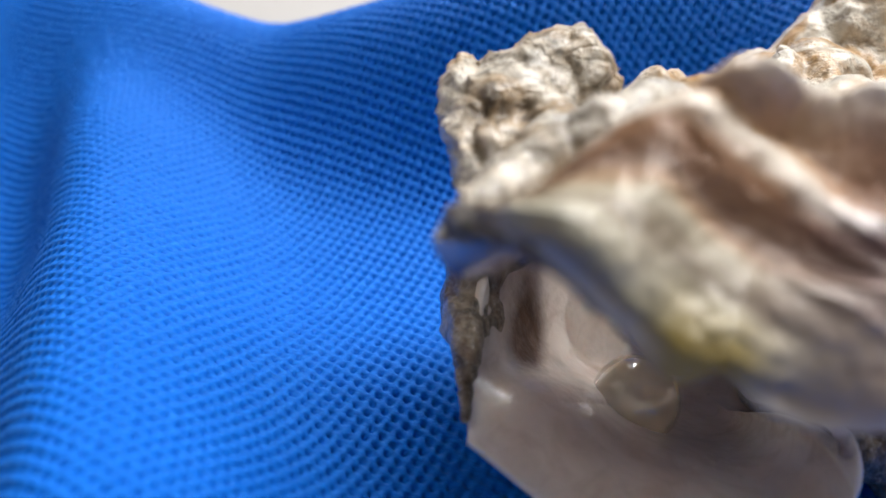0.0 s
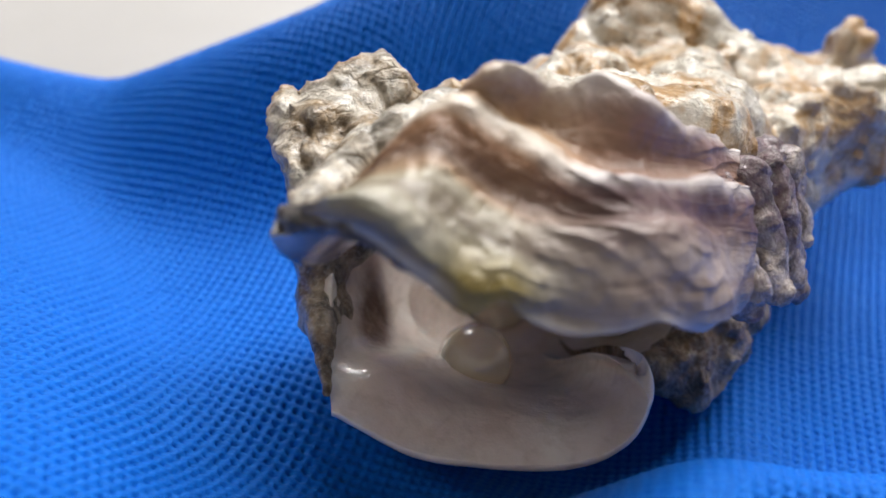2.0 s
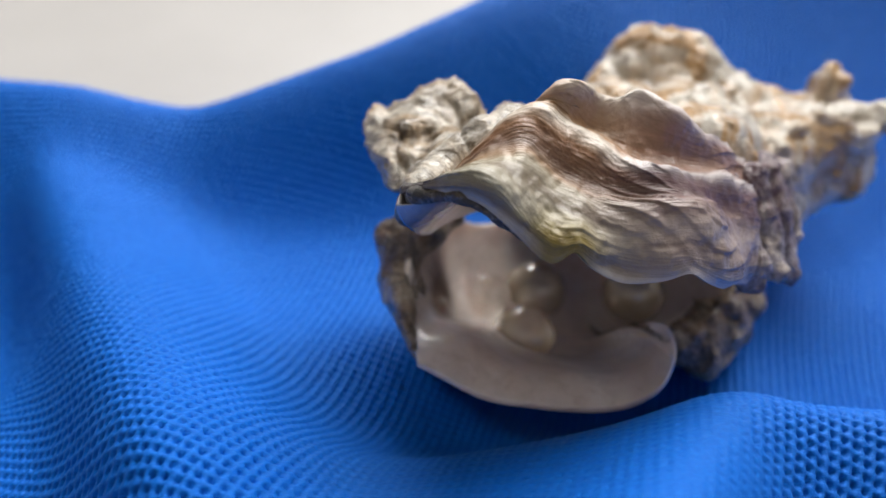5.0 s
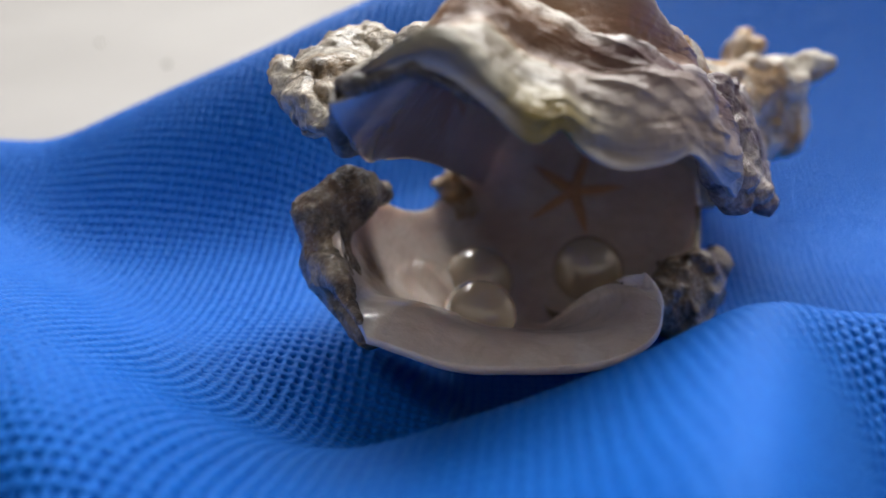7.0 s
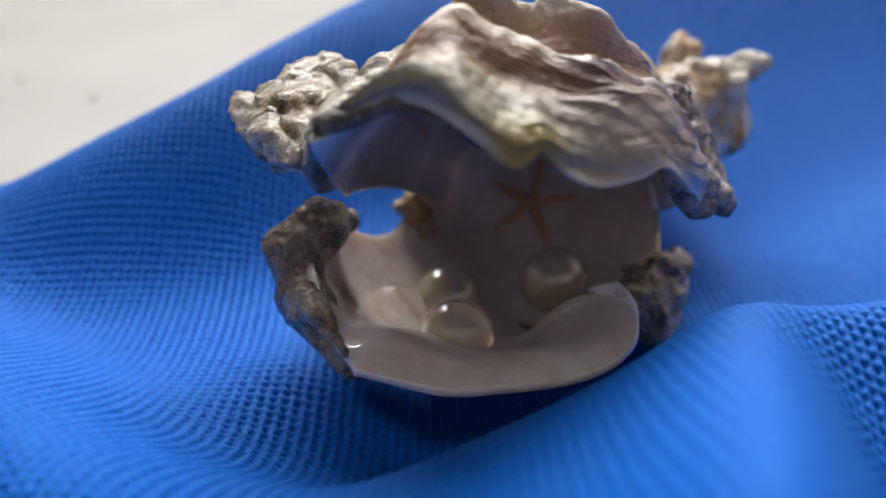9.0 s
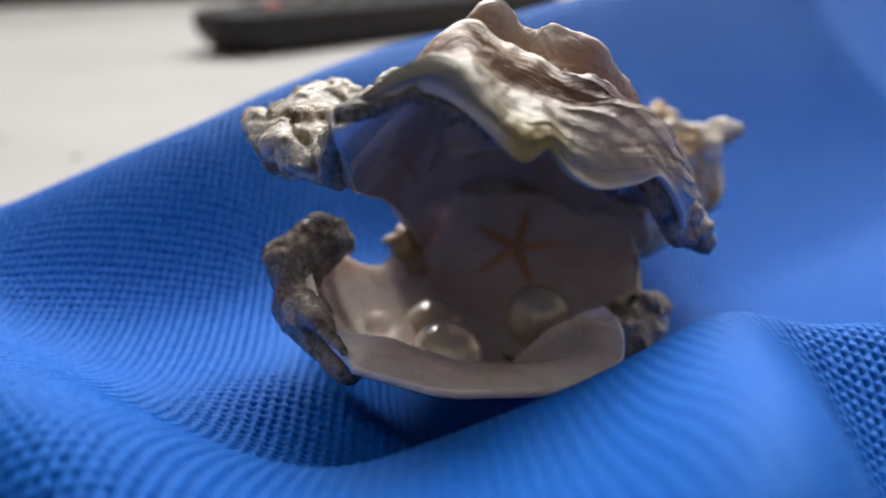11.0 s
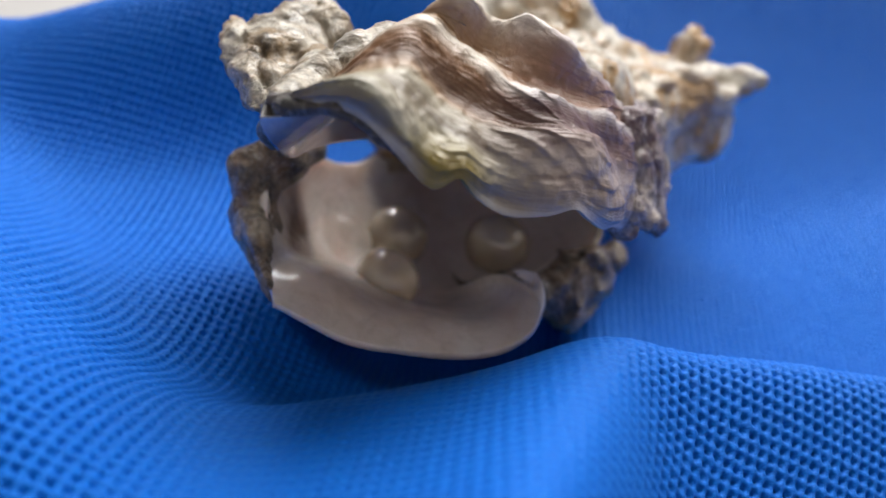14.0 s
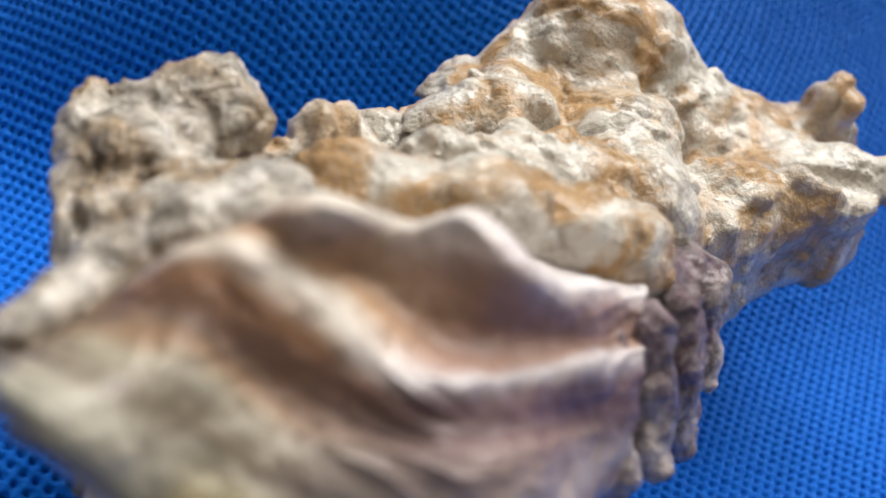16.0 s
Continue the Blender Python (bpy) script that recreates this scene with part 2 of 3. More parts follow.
l.new(ramp(n, l, g, ((0.3, (0.03, 0.02, 0.012)), (0.7, (0.08, 0.052, 0.03)))), p.inputs["Base Color"])
bump(n, l, g, p, 0.4, 0.0006)
WALL, n, l, p = material("wall_paint", 0.9)
c = n.new("ShaderNodeTexCoord").outputs["Object"]
l.new(ramp(n, l, noise_node(n, l, c, 3, 5), ((0.3, (0.1, 0.092, 0.082)), (0.7, (0.14, 0.13, 0.118)))), p.inputs["Base Color"])
PLASTER, n, l, p = material("wall_plaster", 0.9)
c = n.new("ShaderNodeTexCoord").outputs["Object"]
l.new(ramp(n, l, noise_node(n, l, c, 3, 5), ((0.3, (0.27, 0.25, 0.23)), (0.7, (0.33, 0.307, 0.282)))), p.inputs["Base Color"])
WOOD, n, l, p = material("brown_floor", 0.5)
c = n.new("ShaderNodeTexCoord").outputs["Object"]
l.new(ramp(n, l, noise_node(n, l, c, 12, 6, 0.6, 1.5), ((0.3, (0.09, 0.05, 0.03)), (0.7, (0.2, 0.12, 0.07)))), p.inputs["Base Color"])
LAMP_GLASS, n, l, p = material("lamp_glass", 0.4, (0.9, 0.88, 0.84))
p.inputs["Emission Color"].default_value = (1.0, 0.95, 0.86, 1)
p.inputs["Emission Strength"].default_value = 10.0
FRAME, *_ = material("window_frame_paint", 0.4, (0.75, 0.74, 0.72))

# ---------- mesh helpers (millimetres in, metres out) ----------
MM = 0.001


def mesh_object(name, verts, faces, mats, parent=None, label="", slots=None, uv=None, smooth=True):
    me = bpy.data.meshes.new(name)
    verts, faces = np.asarray(verts, np.float32) * MM, np.asarray(faces, np.int32)
    k = faces.shape[1]
    me.vertices.add(len(verts))
    me.vertices.foreach_set("co", verts.ravel())
    me.loops.add(faces.size)
    me.loops.foreach_set("vertex_index", faces.ravel())
    me.polygons.add(len(faces))
    me.polygons.foreach_set("loop_start", np.arange(0, faces.size, k, dtype=np.int32))
    for m in mats:
        me.materials.append(m)
    if slots is not None:
        me.polygons.foreach_set("material_index", np.asarray(slots, np.int32))
    if uv is not None:
        layer = me.uv_layers.new(name="growth")
        layer.data.foreach_set("uv", np.asarray(uv, np.float32)[faces.ravel()].ravel())
    me.update(calc_edges=True)
    me.validate()
    me.polygons.foreach_set("use_smooth", np.full(len(me.polygons), smooth))
    ob = new(name, me)
    if parent is not None:
        ob.parent = parent
    if label:
        ob["label"] = label
    return ob


def part(name, bm, mat, parent=None, label=""):
    me = bpy.data.meshes.new(name)
    bm.to_mesh(me)
    bm.free()
    me.materials.append(mat)
    ob = new(name, me)
    if parent is not None:
        ob.parent = parent
    if label:
        ob["label"] = label
    return ob


def box(bm, lo, hi, bevel=0.0):
    lo, hi = Vector(lo), Vector(hi)
    made = bmesh.ops.create_cube(bm, size=1, matrix=Matrix.LocRotScale((lo + hi) / 2, None, hi - lo))
    if bevel:
        edges = {e for v_ in made["verts"] for e in v_.link_edges}
        bmesh.ops.bevel(bm, geom=list(edges), offset=bevel, segments=2, affect="EDGES", profile=0.5)


def smoothstep(a, b, x):
    t = np.clip((x - a) / (b - a), 0, 1)
    return t * t * (3 - 2 * t)


def vnoise(x, y, z, seed=0):
    """Smooth value noise in -1..1."""
    xi, yi, zi = (np.floor(a).astype(np.int64) for a in (x, y, z))
    fx, fy, fz = x - xi, y - yi, z - zi
    fx, fy, fz = (a * a * (3 - 2 * a) for a in (fx, fy, fz))
    total = 0
    for dx in (0, 1):
        for dy in (0, 1):
            for dz in (0, 1):
                hsh = ((xi + dx) * 374761393 + (yi + dy) * 668265263 + (zi + dz) * 2147483647 + seed * 974711) & 0xFFFFFFFF
                hsh = ((hsh ^ (hsh >> 13)) * 1274126177) & 0xFFFFFFFF
                value = ((hsh ^ (hsh >> 16)) & 0xFFFF) / 32767.5 - 1
                total = total + value * (fx if dx else 1 - fx) * (fy if dy else 1 - fy) * (fz if dz else 1 - fz)
    return total


def ellipsoid(x, y, z, c_, r):
    px, py, pz = (x - c_[0]) / r[0], (y - c_[1]) / r[1], (z - c_[2]) / r[2]
    k0 = np.sqrt(px * px + py * py + pz * pz) + 1e-6
    k1 = np.sqrt((px / r[0]) ** 2 + (py / r[1]) ** 2 + (pz / r[2]) ** 2) + 1e-6
    return k0 * (k0 - 1) / k1


def limb(x, y, z, a, b, ra, rb):
    a, b = np.array(a, float), np.array(b, float)
    d = b - a
    h = np.clip(((x - a[0]) * d[0] + (y - a[1]) * d[1] + (z - a[2]) * d[2]) / (d @ d), 0, 1)
    return np.sqrt((x - a[0] - h * d[0]) ** 2 + (y - a[1] - h * d[1]) ** 2 + (z - a[2] - h * d[2]) ** 2) - (ra + (rb - ra) * h)


def blend(a, b, k=3.0):
    h = np.clip(0.5 + 0.5 * (b - a) / k, 0, 1)
    return b + (a - b) * h - k * h * (1 - h)


def join(*fields, k=3.0):
    out = fields[0]
    for f_ in fields[1:]:
        out = blend(out, f_, k)
    return out


def surface(field, lo, hi, step):
    """The zero surface of a field, as vertices and quads (surface nets)."""
    axes = [np.arange(lo[i], hi[i] + step, step) for i in range(3)]
    g = np.meshgrid(*axes, indexing="ij")
    d = field(*g)
    inside = d < 0
    n_ = np.array(d.shape) - 1
    total = np.zeros((*n_, 3))
    count = np.zeros(n_)
    core = lambda a, o: a[o[0]:o[0] + n_[0], o[1]:o[1] + n_[1], o[2]:o[2] + n_[2]]
    for ax in range(3):
        for o1 in (0, 1):
            for o2 in (0, 1):
                o = [o1, o2]
                o.insert(ax, 0)
                q = list(o)
                q[ax] = 1
                da, db = core(d, o), core(d, q)
                cross = core(inside, o) != core(inside, q)
                t = np.where(cross, da / np.where(cross, da - db, 1), 0)
                for i in range(3):
                    total[..., i] += np.where(cross, t if i == ax else o[i], 0)
                count += cross
    live = count > 0
    index = np.full(n_, -1)
    index[live] = np.arange(live.sum())
    cells = np.argwhere(live)
    verts = np.array(lo) + step * (cells + total[live] / count[live][:, None])
    quads = []
    for ax in range(3):
        sl = [slice(1, -1)] * 3
        sl[ax] = slice(0, -1)
        nx = list(sl)
        nx[ax] = slice(1, None)
        a, b = inside[tuple(sl)], inside[tuple(nx)]
        for flip, where in ((False, a & ~b), (True, ~a & b)):
            e = np.argwhere(where) + [0 if i == ax else 1 for i in range(3)]
            u, w = [i for i in range(3) if i != ax]
            if ax == 1:
                u, w = w, u
            du, dw = np.eye(3, dtype=int)[u], np.eye(3, dtype=int)[w]
            ring = [e - du - dw, e - dw, e, e - du]
            ring = ring[::-1] if flip else ring
            quads.append(np.stack([index[tuple(r.T)] for r in ring], 1))
    quads = np.concatenate(quads)
    return verts, quads[(quads >= 0).all(1)]


def rough(x, y, z, seed, a=(1.2, 0.7, 0.35), s=(8.0, 3.2, 1.4), bubbly=False):
    x, y, z = (a_ + 1.1 * vnoise(x / 6, y / 6, z / 6, seed + 90 + k) for k, a_ in enumerate((x, y, z)))
    out = 0
    for i, (amp, size) in enumerate(zip(a, s)):
        n_ = vnoise(x / size, y / size, z / size, seed + 7 * i)
        out = out + amp * (n_ if i == 0 else 2.6 * np.abs(n_) - 0.8 if bubbly else 1.3 * n_ if i == 1 else 0.8 - 2 * np.abs(n_))
    return out


def chipped(x, y, z, c_, r, seed, cuts=22, least=0.74):
    """An egg-shaped stone with flat chips knocked off it."""
    pick = random.Random(seed)
    q = [(a_ - m_) / r_ for a_, m_, r_ in zip((x, y, z), c_, r)]
    d = ellipsoid(x, y, z, c_, r)
    for _ in range(cuts):
        n_ = Vector((pick.gauss(0, 1), pick.gauss(0, 1), pick.gauss(0, 1))).normalized()
        d = np.maximum(d, (q[0] * n_.x + q[1] * n_.y + q[2] * n_.z - pick.uniform(least, 0.95)) * min(r))
    return d


def crevice(x, y, z, seed, depth=0.9):
    """Sharp cracks that run through stony crust."""
    x, y, z = (a_ + 0.8 * vnoise(x / 3, y / 3, z / 3, seed + 40 + k) for k, a_ in enumerate((x, y, z)))
    wide, narrow = vnoise(x / 7, y / 7, z / 3.2, seed), vnoise(x / 3.2, y / 3.2, z / 1.6, seed + 1)
    return depth * (np.exp(-(wide / 0.07) ** 2) + 0.3 * np.exp(-(narrow / 0.1) ** 2))


def slab(bm, outline, levels):
    """A closed slab: the outline drawn at each (height, size) level, from the bottom up."""
    rings = [[bm.verts.new((x * k, y * k, z)) for x, y in outline] for z, k in levels]
    n_ = len(outline)
    for a, b in zip(rings, rings[1:]):
        for i in range(n_):
            bm.faces.new((a[i], a[(i + 1) % n_], b[(i + 1) % n_], b[i])).smooth = True
    bm.faces.new(rings[0][::-1])
    bm.faces.new(rings[-1])


def rounded(length, width, radius, steps=8):
    """The corners of a rounded rectangle round the origin, in metres."""
    out = []
    for k, (sx, sy) in enumerate(((1, 1), (-1, 1), (-1, -1), (1, -1))):
        for i in range(steps + 1):
            a = math.pi / 2 * (k + i / steps)
            out.append((sx * (length / 2 - radius) + radius * math.cos(a), sy * (width / 2 - radius) + radius * math.sin(a)))
    return out


# ---------- the room ----------


def room():
    lo, hi, floor_z, top, t = (-1.4, -1.2), (1.5, 1.2), -0.75, 2.4, 0.1
    bm = bmesh.new()
    box(bm, (lo[0] - t, lo[1] - t, floor_z - 0.1), (hi[0] + t, hi[1] + t, floor_z))
    tagged(part("floor", bm, WOOD), "brown wooden floor under the table", "floor", kind="structure")
    bm = bmesh.new()
    box(bm, (lo[0] - t, lo[1] - t, top), (hi[0] + t, hi[1] + t, top + 0.1))
    tagged(part("ceiling", bm, WALL), "plain pale painted ceiling", "ceiling", kind="structure")
    for name, a, b in (("wall_west", (lo[0] - t, lo[1]), (lo[0], hi[1])), ("wall_east", (hi[0], lo[1]), (hi[0] + t, hi[1])), ("wall_south", (lo[0] - t, lo[1] - t), (hi[0] + t, lo[1]))):
        bm = bmesh.new()
        box(bm, (*a, floor_z), (*b, top))
        tagged(part(name, bm, PLASTER), "plain pale painted wall", "wall", kind="structure")
    x0, x1, z0, z1 = -0.42, 1.47, 0.6, 2.0
    bm = bmesh.new()
    y0, y1 = hi[1], hi[1] + t
    for a, b in (((lo[0] - t, floor_z), (x0, top)), ((x1, floor_z), (hi[0] + t, top)), ((x0, floor_z), (x1, z0)), ((x0, z1), (x1, top))):
        box(bm, (a[0], y0, a[1]), (b[0], y1, b[1]))
    tagged(part("wall_north", bm, WALL), "plain pale wall with a window opening", "wall", kind="structure")
    window = tagged(new("window_1"), "white framed window letting in daylight", "window", kind="structure")
    for a, b in (((x0, z0), (x0 + 0.05, z1)), ((x1 - 0.05, z0), (x1, z1)), ((x0 + 0.05, z0), (x1 - 0.05, z0 + 0.05)), ((x0 + 0.05, z1 - 0.05), (x1 - 0.05, z1))):
        bm = bmesh.new()
        box(bm, (a[0], y0 + 0.03, a[1]), (b[0], y0 + 0.09, b[1]), 0.004)
        part("window_frame", bm, FRAME, window)


def ceiling_lamp():
    """A round white lamp on the ceiling; the pearls mirror it."""
    fitting = tagged(new("ceiling_lamp"), "round white ceiling lamp, switched on", "lamp")
    bm = bmesh.new()
    slab(bm, rounded(0.66, 0.66, 0.329, 12), ((-0.03, 1.0), (-0.004, 1.0), (0.0, 0.98)))
    part("base_plate", bm, FRAME, fitting)
    bm = bmesh.new()
    slab(bm, rounded(0.6, 0.6, 0.299, 12), ((-0.09, 0.75), (-0.08, 0.88), (-0.055, 0.97), (-0.0305, 1.0)))
    part("diffuser", bm, LAMP_GLASS, fitting, "glowing white diffuser")
    fitting.location = (-1.02, -0.75, 2.4)


def table():
    top = tagged(new("table"), "white glossy laminate table under the cloth", "table")
    bm = bmesh.new()
    box(bm, (-0.6, -0.35, -0.036), (0.8, 1.15, -0.006), 0.003)
    part("tabletop", bm, TABLE, top)
    for x in (-0.53, 0.73):
        for y in (-0.28, 1.08):
            bm = bmesh.new()
            box(bm, (x - 0.025, y - 0.025, -0.75), (x + 0.025, y + 0.025, -0.036), 0.003)
            part("leg", bm, FRAME, top)


def remote_control():
    """A black remote control with a dark grey face, lying on the table."""
    remote = tagged(new("remote_control"), "black remote control with a red button on the table", "remote control")
    bm = bmesh.new()
    slab(bm, rounded(0.34, 0.075, 0.03), ((0.0, 0.86), (0.003, 0.93), (0.013, 0.985), (0.021, 1.0), (0.0255, 0.995), (0.028, 0.975)))
    part("body", bm, BLACK, remote)
    bm = bmesh.new()
    slab(bm, rounded(0.318, 0.062, 0.025), ((0.0281, 1.0), (0.0292, 0.995), (0.0296, 0.985)))
    part("face_plate", bm, GREY, remote, "dark grey face plate")
    for k in range(7):
        for side in (-0.016, 0.0, 0.016):
            bm = bmesh.new()
            slab(bm, rounded(0.011, 0.008, 0.0035, 4), ((0.0, 1.0), (0.002, 0.98), (0.0026, 0.9)))
            red = k == 0 and side == -0.016
            key = part("button", bm, RED if red else BLACK, remote, "red rubber button" if red else "")
            key.location = (-0.125 + 0.03 * k, side, 0.0296)
    remote.matrix_world = pose(0.205, 0.668, -0.006, 0, 0, 22)
    return remote


def pouch():
    """A dark brown pouch at the far side of the table."""
    thing = tagged(new("leather_pouch"), "dark brown leather pouch lying flat on the table", "pouch")
    bm = bmesh.new()
    slab(bm, rounded(0.12, 0.085, 0.02), ((0.0, 0.94), (0.003, 0.99), (0.008, 1.0), (0.012, 0.97), (0.014, 0.9)))
    part("body", bm, LEATHER, thing)
    bm = bmesh.new()
    slab(bm, rounded(0.118, 0.045, 0.016), ((0.0143, 0.97), (0.0155, 1.0), (0.0165, 0.97)))
    part("flap", bm, LEATHER, thing).location = (0, 0.017, 0)
    thing.matrix_world = pose(-0.205, 0.375, -0.006, 0, 0, 25)
    return thing


room()
ceiling_lamp()
table()
remote_control()
pouch()
for x, y, r in ((-0.03, 0.335, 0.0011), (-0.058, 0.382, 0.001)):
    bm = bmesh.new()
    bmesh.ops.create_icosphere(bm, subdivisions=2, radius=r)
    for v_ in bm.verts:
        v_.co *= 1 + 0.4 * noise.noise(v_.co * 900 + Vector((x, y, 0)) * 100)
        v_.co.z *= 0.6
    bit = tagged(part("crumb", bm, SPECK), "tiny dark crumb lying on the white table", "crumb", "crumbs on the table")
    bit.location = (x, y, -0.006 + r * 0.5)

# ---------- cloth ----------
PITCH = 1.3


def top_of(a, b, k=4.0):
    return -blend(-a, -b, k)


def fold(x, y, start, way, heights, right, left, before, after, length, bow=1.0):
    """A crease of the cloth along a line: its height runs from heights[0] to heights[1]; the flanks fall off to both sides and past the ends."""
    n_ = math.hypot(*way)
    dx, dy = way[0] / n_, way[1] / n_
    u, w = (x - start[0]) * dx + (y - start[1]) * dy, -(x - start[0]) * dy + (y - start[1]) * dx
    side = np.exp(-0.5 * (w / np.where(w > 0, left, right)) ** 2)
    ends = np.exp(-0.5 * (np.minimum(u, 0) / before) ** 2 - 0.5 * (np.maximum(u - length, 0) / after) ** 2)
    return (heights[0] + (heights[1] - heights[0]) * np.clip(u / length, 0, 1.3) ** bow) * side * ends


def far_edge(x):
    """Where the cloth's far crease runs, and how high it stands."""
    at = [-90, -60, -48, -36, -24, -12, 0, 12, 24, 36, 60, 75, 110, 160]
    return (np.interp(x, at, [170, 158, 153, 149, 146, 145, 145, 149, 157, 167, 177, 184, 198, 212]),
            np.interp(x, at, [29, 31, 29.5, 28.5, 33.5, 38, 42, 46, 48.5, 49.5, 52, 54, 58, 60]))


def beyond(x, y):
    """How far a place lies past the far crease of the cloth."""
    return y - far_edge(x)[0] - 2


def apron(x, y):
    """The near fold: a crest across the front, rising towards the viewer and dropping off towards the shell."""
    top = np.interp(x, [-45, -22, -12, 0, 9, 18, 32, 42, 50, 60, 75, 110, 160], [12, 24, 26, 27.5, 29.5, 31, 34.3, 36, 34.5, 33, 29.5, 22, 12])
    line = 62 + 0.8 * np.clip(-x, 0, 18)
    near = np.clip(line - y, 0, 36)
    tilt = 0.3 - 0.9 * smoothstep(-2, 9, x - 40 + 0.73 * (62 - y)) - 0.8 * smoothstep(-8, -30, x)
    return top + tilt * near - 24 * smoothstep(-1, 12, y - line)


def cloth_height(x, y, pit=True):
    h = 23 - 17 * smoothstep(10, 80, x) - 4 * smoothstep(72, 108, y) * (1 - smoothstep(40, 70, x))
    h = h + 2 * vnoise(x / 60, y / 60, 0 * x, 21)
    h = h - 7 * smoothstep(-42, -60, x) * (1 - smoothstep(118, 145, y))
    back, crease = far_edge(x)
    reach = 27 + 47 * smoothstep(20, 62, x)
    rise = np.clip((y - back + reach) / (reach + 2), 0, 1) ** (1 + 0.35 * smoothstep(30, 70, x))
    h = h + (crease - h) * (smoothstep(0, 1, rise) + (rise - smoothstep(0, 1, rise)) * smoothstep(24, 62, x))
    h = top_of(h, apron(x, y), 5)
    h = top_of(h, fold(x, y, (40, 61), (-16, -22), (36, 46), 13, 10, 8, 30, 32), 4)
    h = top_of(h, fold(x, y, (-24, 58), (-33, 72), (40, 32), 20, 8, 40, 95, 42), 6)
    h = h - 9 * np.exp(-(((x - 10) / 15) ** 2)) * smoothstep(62.5, 71, y) * (1 - smoothstep(78, 92, y))
    h = h + (-5 - h) * smoothstep(0, 34, beyond(x, y))
    r = np.sqrt(((x - 31) / 22.5) ** 2 + ((y - 98) / 25.5) ** 2)
    if pit:
        h = blend(h, 6.5 + 8.5 * r**6, 3)
    return np.maximum(h, -4.8)


def between(coarse, fine):
    """The weights by which values at even coarse places give smooth values at the fine ones."""
    t = np.clip((fine - coarse[0]) / (coarse[1] - coarse[0]), 0, len(coarse) - 1.001)
    i = t.astype(int)
    f_ = t - i
    out = np.zeros((len(fine), len(coarse)))
    row = np.arange(len(fine))
    for k, w in ((-1, -f_ + 2 * f_**2 - f_**3), (0, 2 - 5 * f_**2 + 3 * f_**3), (1, f_ + 4 * f_**2 - 3 * f_**3), (2, f_**3 - f_**2)):
        np.add.at(out, (row, np.clip(i + k, 0, len(coarse) - 1)), 0.5 * w)
    return out


def draped(xs, ys, step=2.0, soften=3.5, pit=True):
    """The cloth's heights, with the creases rounded as a stiff weave rounds them."""
    cx, cy = np.arange(xs[0] - 6, xs[-1] + 8, step), np.arange(ys[0] - 6, ys[-1] + 8, step)
    h = cloth_height(*np.meshgrid(cx, cy, indexing="ij"), pit)
    k = np.exp(-0.5 * (np.arange(-8, 9) * step / soften) ** 2)
    k /= k.sum()
    for ax in (0, 1):
        pad = np.pad(h, [(8, 8) if a == ax else (0, 0) for a in (0, 1)], mode="edge")
        h = np.apply_along_axis(lambda r_: np.convolve(r_, k, mode="valid"), ax, pad)
    return between(cx, xs) @ h @ between(cy, ys).T


def cloth():
    def axis(lo, a, b, hi):
        step = PITCH / 5
        return np.concatenate([np.linspace(lo, a, 14)[:-1], np.arange(a, b, step), np.linspace(b, hi, 30)])
    xs, ys = axis(-150, -86, 184, 240), axis(-90, -2, 212, 262)
    x, y = np.meshgrid(xs, ys, indexing="ij")
    h = draped(xs, ys)
    gx, gy = np.gradient(h, xs, ys)
    nz = 1 / np.sqrt(gx * gx + gy * gy + 1)
    wide = draped(xs, ys, 2.0, 9.0, False)
    wx, wy = np.gradient(wide, xs, ys)

    def along(slope, at, axis_, zero):
        run = (np.sqrt(1 + slope * slope) - 1) * np.expand_dims(np.gradient(at), 1 - axis_)
        run = np.cumsum(run, axis_)
        return run - np.take(run, [np.searchsorted(at, zero)], axis_)
    lx, ly = along(wx, xs, 0, 20.0), along(wy, ys, 1, 100.0)
    bend = 1.6 * vnoise(x / 45, y / 45, 0 * x, 3)
    u, v_ = x + lx + bend, y + ly - bend
    su, sv = (0.94 * u - 0.34 * v_) / PITCH, (0.34 * u + 0.94 * v_) / PITCH
    a, b = np.cos(2 * np.pi * su), np.cos(2 * np.pi * sv)
    pit = smoothstep(-0.3, 0.6, a) * smoothstep(-0.3, 0.6, b)
    rib = 0.08 * (1 - b) / 2 + 0.06 * (1 - a) / 2
    fade = smoothstep(-86, -78, x) * (1 - smoothstep(174, 183, x)) * smoothstep(-2, 4, y) * (1 - smoothstep(202, 211, y))
    under = np.sqrt(((x - 29) / 26) ** 2 + ((y - 96) / 30.5) ** 2)
    fade = fade * (0.6 + 0.4 * smoothstep(1.0, 1.28, under))
    fade = fade * (1 - 0.78 * smoothstep(78, 70, y) * smoothstep(-14, 2, x) * (1 - smoothstep(34, 44, x)))
    w = fade * (rib - 0.55 * pit + 0.08 * vnoise(x / 0.5, y / 0.5, 0 * x, 9))
    pos = np.stack([x - w * gx * nz, y - w * gy * nz, h + w * nz], -1).reshape(-1, 3)
    n_, m_ = len(xs), len(ys)
    i = np.arange(n_ * m_).reshape(n_, m_)
    q = np.stack([i[:-1, :-1], i[1:, :-1], i[1:, 1:], i[:-1, 1:]], -1).reshape(-1, 4)
    mid = pos[q].mean(1)
    ob = mesh_object("cloth", pos, q[beyond(mid[:, 0], mid[:, 1]) < 37], [CLOTH])
    return tagged(ob, "rumpled bright blue polyester mesh cloth lying on the table", "cloth")


cloth()

# ---------- the oyster ----------
oyster = tagged(new("oyster_shell"), "open crusted oyster shell holding pearls, lying on blue cloth", "shell")


